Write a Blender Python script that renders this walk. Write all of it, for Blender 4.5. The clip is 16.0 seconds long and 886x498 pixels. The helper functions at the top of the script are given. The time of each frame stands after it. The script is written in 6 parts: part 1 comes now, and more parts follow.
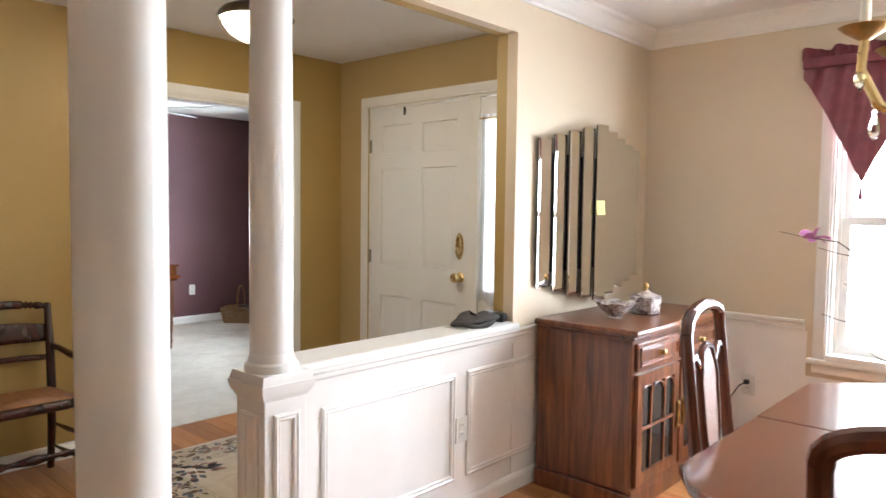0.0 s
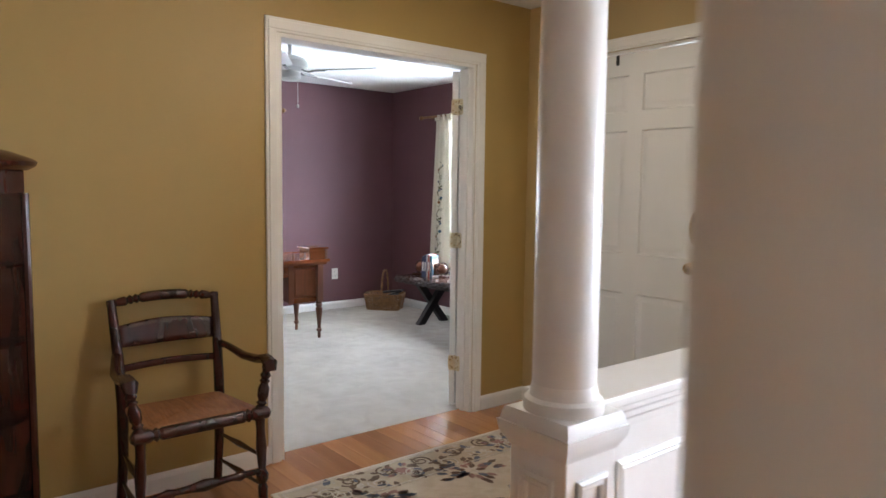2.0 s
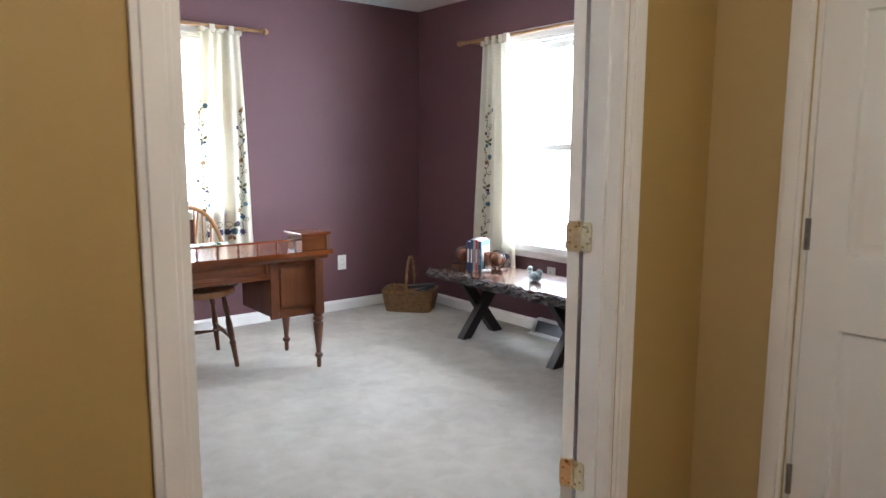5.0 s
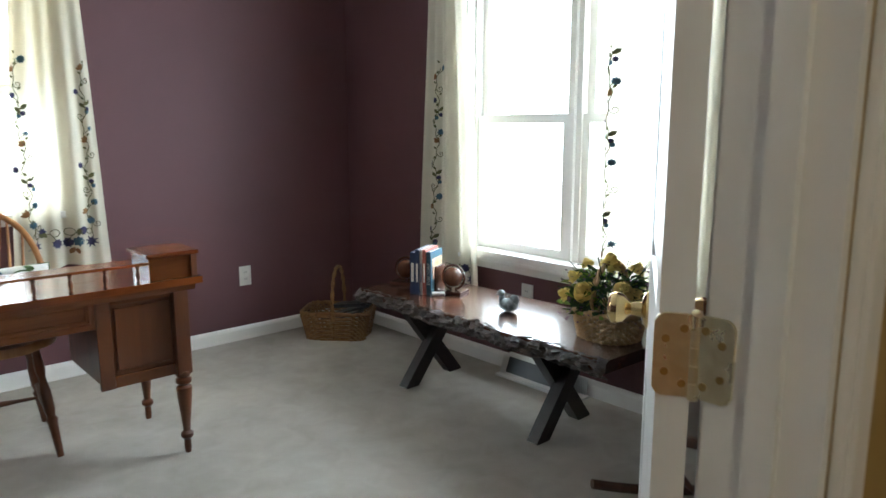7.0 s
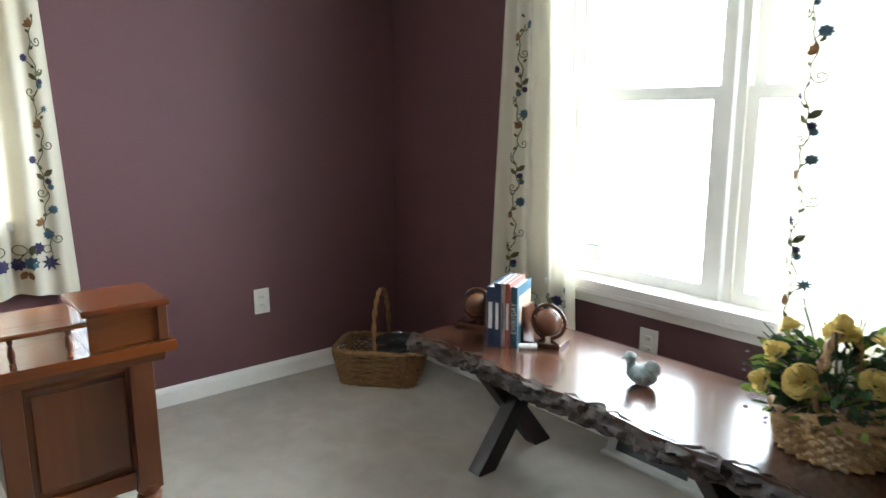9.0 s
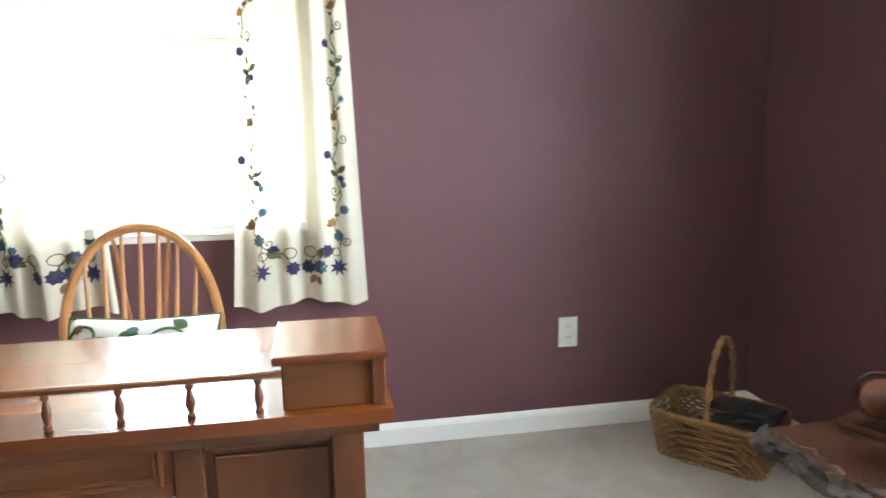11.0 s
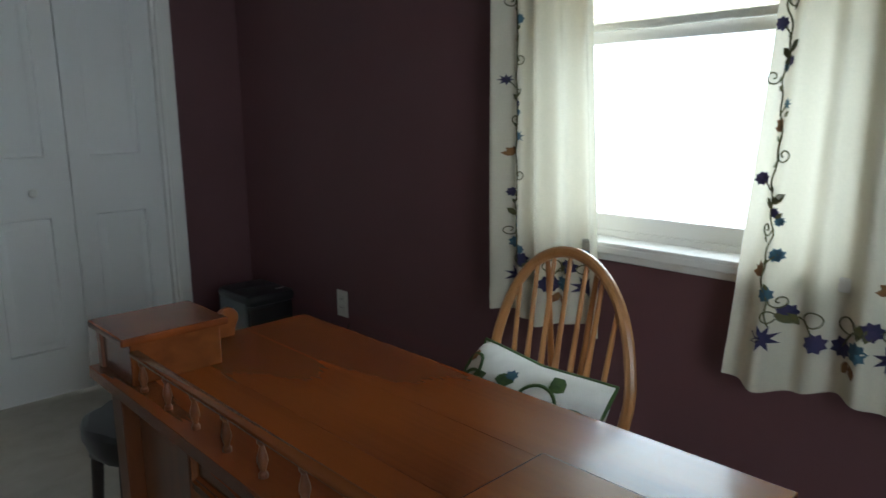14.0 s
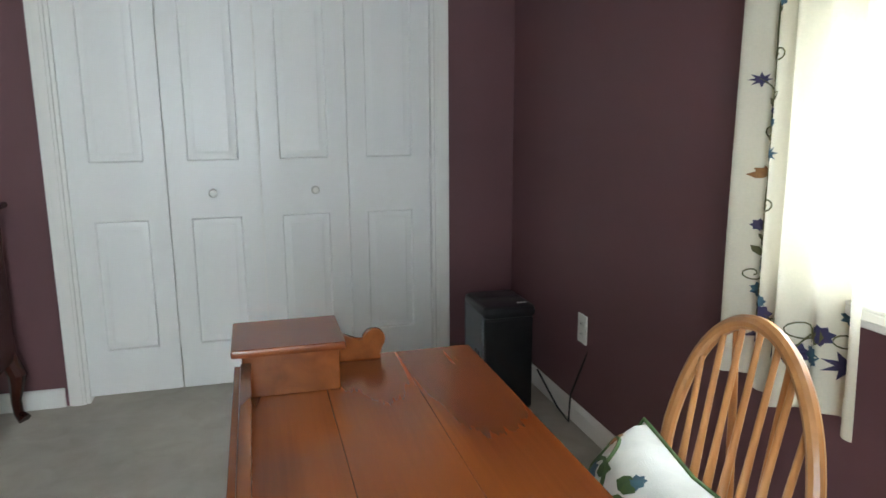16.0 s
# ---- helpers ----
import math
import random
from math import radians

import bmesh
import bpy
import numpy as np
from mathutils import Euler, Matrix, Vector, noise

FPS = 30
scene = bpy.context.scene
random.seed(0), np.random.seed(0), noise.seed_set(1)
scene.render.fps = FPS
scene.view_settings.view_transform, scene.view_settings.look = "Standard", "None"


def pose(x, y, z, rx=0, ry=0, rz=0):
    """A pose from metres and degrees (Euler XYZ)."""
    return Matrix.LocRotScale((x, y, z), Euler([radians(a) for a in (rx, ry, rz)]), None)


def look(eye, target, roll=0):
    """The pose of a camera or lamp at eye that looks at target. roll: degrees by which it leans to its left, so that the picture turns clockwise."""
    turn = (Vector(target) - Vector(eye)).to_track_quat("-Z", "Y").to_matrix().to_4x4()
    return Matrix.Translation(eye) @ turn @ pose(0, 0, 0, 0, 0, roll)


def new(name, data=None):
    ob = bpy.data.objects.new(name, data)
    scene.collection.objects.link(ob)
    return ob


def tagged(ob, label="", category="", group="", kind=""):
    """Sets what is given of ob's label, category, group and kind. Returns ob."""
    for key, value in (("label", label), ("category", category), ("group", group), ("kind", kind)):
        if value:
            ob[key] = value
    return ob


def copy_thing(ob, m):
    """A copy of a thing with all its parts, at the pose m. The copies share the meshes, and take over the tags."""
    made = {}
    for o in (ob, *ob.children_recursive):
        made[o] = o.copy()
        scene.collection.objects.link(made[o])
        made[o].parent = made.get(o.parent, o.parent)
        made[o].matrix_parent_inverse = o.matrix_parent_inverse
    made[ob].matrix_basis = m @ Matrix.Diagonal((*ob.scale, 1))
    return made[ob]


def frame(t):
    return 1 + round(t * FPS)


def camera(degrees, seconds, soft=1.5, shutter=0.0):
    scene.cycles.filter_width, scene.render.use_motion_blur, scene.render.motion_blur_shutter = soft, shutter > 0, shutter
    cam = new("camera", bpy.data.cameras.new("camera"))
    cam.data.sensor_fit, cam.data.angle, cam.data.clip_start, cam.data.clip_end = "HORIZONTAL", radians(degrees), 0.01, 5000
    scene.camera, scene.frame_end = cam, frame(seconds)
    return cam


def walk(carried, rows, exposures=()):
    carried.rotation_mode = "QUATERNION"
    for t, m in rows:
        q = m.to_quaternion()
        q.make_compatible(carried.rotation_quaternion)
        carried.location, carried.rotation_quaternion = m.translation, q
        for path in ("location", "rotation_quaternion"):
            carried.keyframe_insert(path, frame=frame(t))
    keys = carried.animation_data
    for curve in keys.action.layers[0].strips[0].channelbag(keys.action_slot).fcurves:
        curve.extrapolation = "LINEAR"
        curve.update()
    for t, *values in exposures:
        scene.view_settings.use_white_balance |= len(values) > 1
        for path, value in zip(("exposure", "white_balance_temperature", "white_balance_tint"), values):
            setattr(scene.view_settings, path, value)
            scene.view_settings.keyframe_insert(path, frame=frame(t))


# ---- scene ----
cam = camera(65.2, 16.0, shutter=0.3)
METRES, EYE, TILT, LEAN, TURN = 7.5, 1.375, 0.0, 0.0, 42.2
ROWS = [
    (0.0, 0.0, 0.0, 0.0, 0.04, -3.43, -0.74),
    (0.5, -0.0156, 0.0145, -0.0017, 2.36, -3.58, -0.66),
    (1.0, -0.0341, 0.0437, -0.0042, 4.67, -4.05, -0.67),
    (1.5, -0.0535, 0.0715, -0.0086, 7.5, -4.39, -0.62),
    (2.0, -0.0812, 0.1007, -0.0088, 8.74, -4.87, -0.69),
    (2.5, -0.1014, 0.1378, -0.0117, 9.33, -5.44, -0.69),
    (3.0, -0.1188, 0.1781, -0.0124, 9.82, -6.06, -0.56),
    (3.5, -0.1377, 0.2203, -0.0108, 9.9, -6.5, -0.57),
    (4.0, -0.147, 0.269, -0.0158, 9.72, -7.04, -0.5),
    (6.5, -0.1779, 0.5043, -0.0153, 7.41, -9.46, -0.03),
    (7.0, -0.1792, 0.5472, -0.017, 5.55, -9.91, 0.1),
    (7.5, -0.1848, 0.5851, -0.0169, 4.96, -10.37, 0.19),
    (8.0, -0.1963, 0.6178, -0.0161, 4.93, -10.74, 0.11),
    (10.5, -0.2312, 0.7473, -0.0252, 27.32, -10.92, 0.82),
    (11.0, -0.2329, 0.7645, -0.0253, 37.44, -10.76, 0.87),
    (11.5, -0.2387, 0.7867, -0.0261, 47.14, -11.17, 0.78),
    (12.0, -0.2417, 0.8045, -0.0247, 57.07, -11.05, 0.74),
    (12.5, -0.2392, 0.8274, -0.0243, 67.94, -10.84, 0.84),
    (13.0, -0.2431, 0.8429, -0.0254, 77.95, -11.02, 0.75),
    (13.5, -0.2554, 0.8547, -0.0227, 86.2, -11.3, 0.58),
    (14.0, -0.2655, 0.8657, -0.0211, 93.79, -11.27, 0.48),
    (14.5, -0.2727, 0.8832, -0.0188, 103.22, -11.12, 0.51),
    (15.0, -0.2836, 0.893, -0.0191, 110.6, -11.07, 0.44),
    (15.5, -0.3022, 0.8997, -0.0187, 116.76, -11.14, 0.33),
    (16.0, -0.3146, 0.9073, -0.0188, 122.51, -11.03, 0.37),
]
EXPOSURES = [(0.0, 1.25, 6000, 10), (1.0, 1.20, 5900, 11), (2.0, 0.95, 5800, 12), (4.2, 1.20, 5800, 15), (6.3, 0.38, 5950, 5), (8.2, 0.12, 6100, 4), (10.3, 1.15, 6200, 7), (11.5, 0.75, 5950, 2), (12.5, 0.0, 5750, -5),
             (13.2, -0.65, 5750, -5), (14.0, -1.25, 5950, 2), (14.6, -1.10, 6200, 6), (15.0, -0.75, 6250, 6), (16.0, 0.05, 6250, 5)]
walk(cam, [(t, pose(0, 0, EYE, TILT, LEAN, TURN) @ pose(METRES * x, METRES * y, METRES * z, 90 + pitch, roll, yaw)) for t, x, y, z, yaw, pitch, roll in ROWS], EXPOSURES)

# ---- light ----
world = bpy.data.worlds.new("world")
scene.world = world
world.use_nodes = True
wn = world.node_tree
sky = wn.nodes.new("ShaderNodeTexSky")
sky.sky_type, sky.sun_disc = "NISHITA", False
sky.sun_elevation, sky.sun_rotation = radians(40), radians(200)
wn.links.new(sky.outputs[0], wn.nodes["Background"].inputs[0])
wn.nodes["Background"].inputs[1].default_value = 0.12
sun = new("sun", bpy.data.lights.new("sun", "SUN"))
sun.data.energy, sun.data.angle, sun.data.color = 0.8, radians(15), (1, 0.96, 0.9)
sun.matrix_basis = look((0, 0, 20), (6, 14, 0))


def window_light(name, at, to, w, h, power, color=(0.86, 0.93, 1.0)):
    lamp = new(name, bpy.data.lights.new(name, "AREA"))
    lamp.data.shape, lamp.data.size, lamp.data.size_y = "RECTANGLE", w, h
    lamp.data.energy, lamp.data.color = power, color
    lamp.matrix_basis = look(at, to)


def bulb(name, at, power, radius, color):
    lamp = new(name, bpy.data.lights.new(name, "POINT"))
    lamp.data.energy, lamp.data.shadow_soft_size, lamp.data.color = power, radius, color
    lamp.location = at


window_light("front_window_light", (-5.76, 4.92, 1.3), (-5.76, 0, 1.0), 1.25, 1.4, 68, (0.83, 0.92, 1.0))
window_light("west_window_light", (-7.74, 2.60, 1.4), (0, 2.60, 1.1), 0.85, 1.15, 48, (0.84, 0.93, 1.0))
window_light("dining_window_light", (-0.22, 4.24, 1.35), (-0.22, 0, 1.0), 1.3, 1.45, 68, (0.88, 0.94, 1.0))
window_light("sidelight_light", (-2.56, 3.44, 1.4), (-2.56, 0, 1.2), 0.24, 1.0, 4)
bulb("foyer_bulb", (-2.845, 1.83, 2.24), 11, 0.06, (1.0, 0.86, 0.64))
bulb("chandelier_bulb", (-0.12, 2.20, 2.02), 14, 0.05, (1.0, 0.91, 0.78))

# ---- building helpers ----


def part(name, bm, material, parent=None, label="", smooth=True):
    me = bpy.data.meshes.new(name)
    bmesh.ops.recalc_face_normals(bm, faces=bm.faces[:])
    if smooth:
        for f in bm.faces:
            f.smooth = True
        for e in bm.edges:
            if len(e.link_faces) != 2:
                continue
            turn, areas = e.calc_face_angle(0), sorted(f.calc_area() for f in e.link_faces)
            if turn > 0.6 or (turn > 0.2 and areas[1] > 12 * areas[0]):
                e.smooth = False
    bm.to_mesh(me)
    bm.free()
    me.materials.append(material)
    ob = new(name, me)
    if parent is not None:
        ob.parent = parent
    if label:
        ob["label"] = label
    return ob


def setting(name, bm, material, label, category, smooth=False):
    return tagged(part(name, bm, material, None, label, smooth), label, category, "", "structure")


def thing(name, m, label, category, group=""):
    ob = new(name)
    ob.matrix_basis = m
    ob.empty_display_size = 0.1
    return tagged(ob, label, category, group)


def B():
    return bmesh.new()


def box(bm, x0, x1, y0, y1, z0, z1, bev=0.0, m=None):
    vs = [bm.verts.new((x, y, z)) for z in (z0, z1) for y in (y0, y1) for x in (x0, x1)]
    fs = [bm.faces.new([vs[i] for i in q]) for q in ((0, 2, 3, 1), (4, 5, 7, 6), (0, 1, 5, 4), (2, 6, 7, 3), (0, 4, 6, 2), (1, 3, 7, 5))]
    if m is not None:
        for v in vs:
            v.co = m @ v.co
    if bev:
        es = list({e for f in fs for e in f.edges})
        bmesh.ops.bevel(bm, geom=es, offset=bev, segments=2, affect="EDGES", profile=0.5)
    return bm


def lathe(bm, prof, m=None, seg=20):
    rings = []
    for r, z in prof:
        ring = []
        for i in range(seg):
            a = 2 * math.pi * i / seg
            p = Vector((max(r, 1e-4) * math.cos(a), max(r, 1e-4) * math.sin(a), z))
            ring.append(bm.verts.new(m @ p if m is not None else p))
        rings.append(ring)
    for a, b in zip(rings, rings[1:]):
        for i in range(seg):
            j = (i + 1) % seg
            bm.faces.new((a[i], a[j], b[j], b[i]))
    bm.faces.new(rings[0][::-1])
    bm.faces.new(rings[-1])
    return bm


def axis(p, q):
    """A pose whose z runs from p to q."""
    p, q = Vector(p), Vector(q)
    return Matrix.Translation(p) @ (q - p).to_track_quat("Z", "Y").to_matrix().to_4x4(), (q - p).length


def turned(bm, p, q, prof, seg=14):
    """A turned stick from p to q; prof gives radius by share of its length."""
    m, n = axis(p, q)
    return lathe(bm, [(r, s * n) for s, r in prof], m, seg)


def rod(bm, p, q, r, r2=None, seg=12):
    return turned(bm, p, q, [(0, r), (1, r if r2 is None else r2)], seg)


def tube(bm, pts, r, seg=8, flat=1.0):
    pts = [Vector(p) for p in pts]
    rs = r if isinstance(r, (list, tuple)) else [r] * len(pts)
    rings, side = [], None
    for i, p in enumerate(pts):
        d = (pts[min(i + 1, len(pts) - 1)] - pts[max(i - 1, 0)]).normalized()
        if side is None:
            side = d.cross(Vector((0, 0, 1)))
            if side.length < 0.1:
                side = d.cross(Vector((0, 1, 0)))
        side = (side - d * side.dot(d)).normalized()
        up = side.cross(d)
        rings.append([bm.verts.new(p + rs[i] * (math.cos(2 * math.pi * k / seg) * side + flat * math.sin(2 * math.pi * k / seg) * up)) for k in range(seg)])
    for a, b in zip(rings, rings[1:]):
        for i in range(seg):
            j = (i + 1) % seg
            bm.faces.new((a[i], a[j], b[j], b[i]))
    bm.faces.new(rings[0][::-1])
    bm.faces.new(rings[-1])
    return bm


def arc(c, r, a0, a1, n, plane="xz", ry=None):
    out = []
    for i in range(n + 1):
        a = radians(a0 + (a1 - a0) * i / n)
        u, v = r * math.cos(a), (r if ry is None else ry) * math.sin(a)
        out.append((c[0] + u, c[1], c[2] + v) if plane == "xz" else (c[0], c[1] + u, c[2] + v) if plane == "yz" else (c[0] + u, c[1] + v, c[2]))
    return out


def slab(bm, outline, z0, z1, bev=0.0, m=None):
    a = [bm.verts.new((x, y, z0)) for x, y in outline]
    b = [bm.verts.new((x, y, z1)) for x, y in outline]
    n = len(a)
    fs = [bm.faces.new(a[::-1]), bm.faces.new(b)] + [bm.faces.new((a[i], a[(i + 1) % n], b[(i + 1) % n], b[i])) for i in range(n)]
    if m is not None:
        for v in a + b:
            v.co = m @ v.co
    if bev:
        es = list(set(fs[0].edges) | set(fs[1].edges))
        bmesh.ops.bevel(bm, geom=es, offset=bev, segments=2, affect="EDGES", profile=0.5)
    return bm


def ball(bm, c, rx, ry, rz, seg=16, m=None):
    mm = Matrix.Translation(c) @ (m or Matrix()) @ Matrix.Diagonal((rx, ry, rz, 1))
    k = seg // 2
    return lathe(bm, [(math.sin(math.pi * i / k), -math.cos(math.pi * i / k)) for i in range(k + 1)], mm, seg)


def wall(bm, along, c0, c1, u0, u1, z0, z1, holes=()):
    """A wall with openings. holes: (u0, u1, z0, z1)."""
    cuts = sorted({u0, u1, *[h[0] for h in holes], *[h[1] for h in holes]})

    def put(a, b, lo, hi):
        if hi - lo > 1e-4:
            if along == "y":
                box(bm, c0, c1, a, b, lo, hi)
            else:
                box(bm, a, b, c0, c1, lo, hi)

    for a, b in zip(cuts, cuts[1:]):
        hole = [h for h in holes if h[0] <= a + 1e-6 and h[1] >= b - 1e-6]
        if hole:
            put(a, b, z0, hole[0][2])
            put(a, b, hole[0][3], z1)
        else:
            put(a, b, z0, z1)
    return bm


def profile_run(bm, prof, p, q, out):
    """A moulding from p to q; prof: (away from the wall, height) pairs, out: unit way off the wall."""
    p, q, out = Vector(p), Vector(q), Vector(out)
    a = [bm.verts.new(p + out * d + Vector((0, 0, h))) for d, h in prof]
    b = [bm.verts.new(q + out * d + Vector((0, 0, h))) for d, h in prof]
    n = len(a)
    for i in range(n):
        bm.faces.new((a[i], a[(i + 1) % n], b[(i + 1) % n], b[i]))
    bm.faces.new(a)
    bm.faces.new(b[::-1])
    return bm


BASE = [(0, 0), (0.014, 0), (0.014, 0.062), (0.010, 0.074), (0.004, 0.083), (0, 0.083)]
RAIL = [(0, 0), (0.010, 0), (0.012, 0.02), (0.022, 0.03), (0.024, 0.045), (0.034, 0.055), (0.034, 0.066), (0, 0.066)]
CROWN = [(0, -0.10), (0.012, -0.10), (0.014, -0.085), (0.03, -0.07), (0.06, -0.03), (0.08, -0.018), (0.085, 0), (0, 0)]


def frame_mould(bm, p, u, v, w, h, width=0.03, t=0.012):
    """A picture-frame moulding: p corner, u and v unit ways, proud along u x v."""
    p, u, v = Vector(p), Vector(u), Vector(v)
    n = u.cross(v)
    rings = []
    for inset, d in ((0, 0), (0, t * 0.6), (width * 0.3, t), (width * 0.55, t * 0.6), (width * 0.8, t * 0.8), (width, t * 0.3), (width, 0)):
        rings.append([bm.verts.new(p + u * a + v * b + n * d) for a, b in ((inset, inset), (w - inset, inset), (w - inset, h - inset), (inset, h - inset))])
    for a, b in zip(rings, rings[1:]):
        for i in range(4):
            j = (i + 1) % 4
            bm.faces.new((a[i], a[j], b[j], b[i]))
    return bm


def panelled(bm, w, h, t, panels, depth=0.011):
    """A door leaf in x (0..w), z (0..h), t thick about y = 0, with raised panels on both faces."""
    us = sorted({0, w, *[p[0] for p in panels], *[p[1] for p in panels]})
    vs = sorted({0, h, *[p[2] for p in panels], *[p[3] for p in panels]})
    for s in (1, -1):
        y = s * t / 2

        def q(pts, d=0.0):
            return [bm.verts.new((a, y - s * d, b)) for a, b in pts]

        for a, b in zip(us, us[1:]):
            for c, d in zip(vs, vs[1:]):
                if not any(p[0] <= a + 1e-6 and p[1] >= b - 1e-6 and p[2] <= c + 1e-6 and p[3] >= d - 1e-6 for p in panels):
                    bm.faces.new(q(((a, c), (b, c), (b, d), (a, d))))
        for a, b, c, d in panels:
            rings = [q(((a + i, c + i), (b - i, c + i), (b - i, d - i), (a + i, d - i)), dd) for i, dd in ((0, 0), (0.006, depth), (0.018, depth), (0.036, 0.001), (0.040, 0.001))]
            for r0, r1 in zip(rings, rings[1:]):
                for i in range(4):
                    bm.faces.new((r0[i], r0[(i + 1) % 4], r1[(i + 1) % 4], r1[i]))
            bm.faces.new(rings[-1])
    bmesh.ops.remove_doubles(bm, verts=bm.verts[:], dist=1e-5)
    for a, b in (((0, 0), (w, 0)), ((w, 0), (w, h)), ((w, h), (0, h)), ((0, h), (0, 0))):
        bm.faces.new([bm.verts.new(p) for p in ((a[0], t / 2, a[1]), (b[0], t / 2, b[1]), (b[0], -t / 2, b[1]), (a[0], -t / 2, a[1]))])
    return bm


# ---- materials ----


def mat(name, c1, c2=None, rough=0.5, metal=0.0, scale=20.0, bump=0.0, fine=200.0, stretch=(1, 1, 1), rough2=None, coat=0.0, stains=0.0, rand=0.0, trans=0.0):
    """Two-scale noise between two colours, with fine bump."""
    m = bpy.data.materials.new(name)
    m.use_nodes = True
    nt = m.node_tree
    bs = nt.nodes["Principled BSDF"]
    c2 = c2 or tuple(c * 0.88 for c in c1)
    co = nt.nodes.new("ShaderNodeTexCoord")
    mp = nt.nodes.new("ShaderNodeMapping")
    mp.inputs["Scale"].default_value = stretch
    nt.links.new(co.outputs["Object"], mp.inputs["Vector"])
    n1 = nt.nodes.new("ShaderNodeTexNoise")
    n1.inputs["Scale"].default_value, n1.inputs["Detail"].default_value, n1.inputs["Distortion"].default_value = scale, 6, 0.6
    nt.links.new(mp.outputs[0], n1.inputs["Vector"])
    ramp = nt.nodes.new("ShaderNodeValToRGB")
    ramp.color_ramp.elements[0].position, ramp.color_ramp.elements[1].position = 0.32, 0.70
    ramp.color_ramp.elements[0].color, ramp.color_ramp.elements[1].color = (*c1, 1), (*c2, 1)
    nt.links.new(n1.outputs[0], ramp.inputs[0])
    col = ramp.outputs[0]
    if stains:
        n3 = nt.nodes.new("ShaderNodeTexNoise")
        n3.inputs["Scale"].default_value, n3.inputs["Detail"].default_value = 2.2, 3
        nt.links.new(co.outputs["Object"], n3.inputs["Vector"])
        mr = nt.nodes.new("ShaderNodeMapRange")
        mr.inputs[1].default_value, mr.inputs[2].default_value, mr.inputs[3].default_value, mr.inputs[4].default_value = 0.35, 0.7, 1.0, 1.0 - stains
        nt.links.new(n3.outputs[0], mr.inputs[0])
        mx = nt.nodes.new("ShaderNodeMix")
        mx.data_type, mx.blend_type = "RGBA", "MULTIPLY"
        mx.inputs[0].default_value = 1
        nt.links.new(col, mx.inputs[6])
        nt.links.new(mr.outputs[0], mx.inputs[7])
        col = mx.outputs[2]
    if rand:
        oi = nt.nodes.new("ShaderNodeObjectInfo")
        mr = nt.nodes.new("ShaderNodeMapRange")
        mr.inputs[3].default_value, mr.inputs[4].default_value = 1 - rand, 1 + rand * 0.6
        nt.links.new(oi.outputs["Random"], mr.inputs[0])
        mx = nt.nodes.new("ShaderNodeMix")
        mx.data_type, mx.blend_type = "RGBA", "MULTIPLY"
        mx.inputs[0].default_value = 1
        nt.links.new(col, mx.inputs[6])
        nt.links.new(mr.outputs[0], mx.inputs[7])
        col = mx.outputs[2]
    nt.links.new(col, bs.inputs["Base Color"])
    bs.inputs["Roughness"].default_value, bs.inputs["Metallic"].default_value = rough, metal
    if rough2 is not None:
        mr = nt.nodes.new("ShaderNodeMapRange")
        mr.inputs[3].default_value, mr.inputs[4].default_value = rough, rough2
        nt.links.new(n1.outputs[0], mr.inputs[0])
        nt.links.new(mr.outputs[0], bs.inputs["Roughness"])
    bs.inputs["Coat Weight"].default_value = coat
    bs.inputs["Coat Roughness"].default_value = 0.12
    if trans:
        bs.inputs["Transmission Weight"].default_value = trans
    if bump:
        n2 = nt.nodes.new("ShaderNodeTexNoise")
        n2.inputs["Scale"].default_value, n2.inputs["Detail"].default_value = fine, 3
        nt.links.new(mp.outputs[0], n2.inputs["Vector"])
        bp = nt.nodes.new("ShaderNodeBump")
        bp.inputs["Strength"].default_value, bp.inputs["Distance"].default_value = bump, 0.004
        nt.links.new(n2.outputs[0], bp.inputs["Height"])
        nt.links.new(bp.outputs[0], bs.inputs["Normal"])
    return m


def fabric(name, color, see=0.5, scale=160):
    """Thin cloth that lets light through."""
    m = bpy.data.materials.new(name)
    m.use_nodes = True
    nt = m.node_tree
    out = nt.nodes["Material Output"]
    nt.nodes.remove(nt.nodes["Principled BSDF"])
    co = nt.nodes.new("ShaderNodeTexCoord")
    n1 = nt.nodes.new("ShaderNodeTexNoise")
    n1.inputs["Scale"].default_value, n1.inputs["Detail"].default_value = scale, 2
    nt.links.new(co.outputs["Object"], n1.inputs["Vector"])
    ramp = nt.nodes.new("ShaderNodeValToRGB")
    ramp.color_ramp.elements[0].color = (*[c * 0.9 for c in color], 1)
    ramp.color_ramp.elements[1].color = (*color, 1)
    nt.links.new(n1.outputs[0], ramp.inputs[0])
    d, t, x = nt.nodes.new("ShaderNodeBsdfDiffuse"), nt.nodes.new("ShaderNodeBsdfTranslucent"), nt.nodes.new("ShaderNodeMixShader")
    x.inputs[0].default_value = see
    for s in (d, t):
        nt.links.new(ramp.outputs[0], s.inputs["Color"])
    nt.links.new(d.outputs[0], x.inputs[1])
    nt.links.new(t.outputs[0], x.inputs[2])
    nt.links.new(x.outputs[0], out.inputs["Surface"])
    return m


def glow(name, color, strength):
    m = bpy.data.materials.new(name)
    m.use_nodes = True
    bs = m.node_tree.nodes["Principled BSDF"]
    bs.inputs["Base Color"].default_value = (*color, 1)
    bs.inputs["Emission Color"].default_value = (*color, 1)
    bs.inputs["Emission Strength"].default_value = strength
    return m


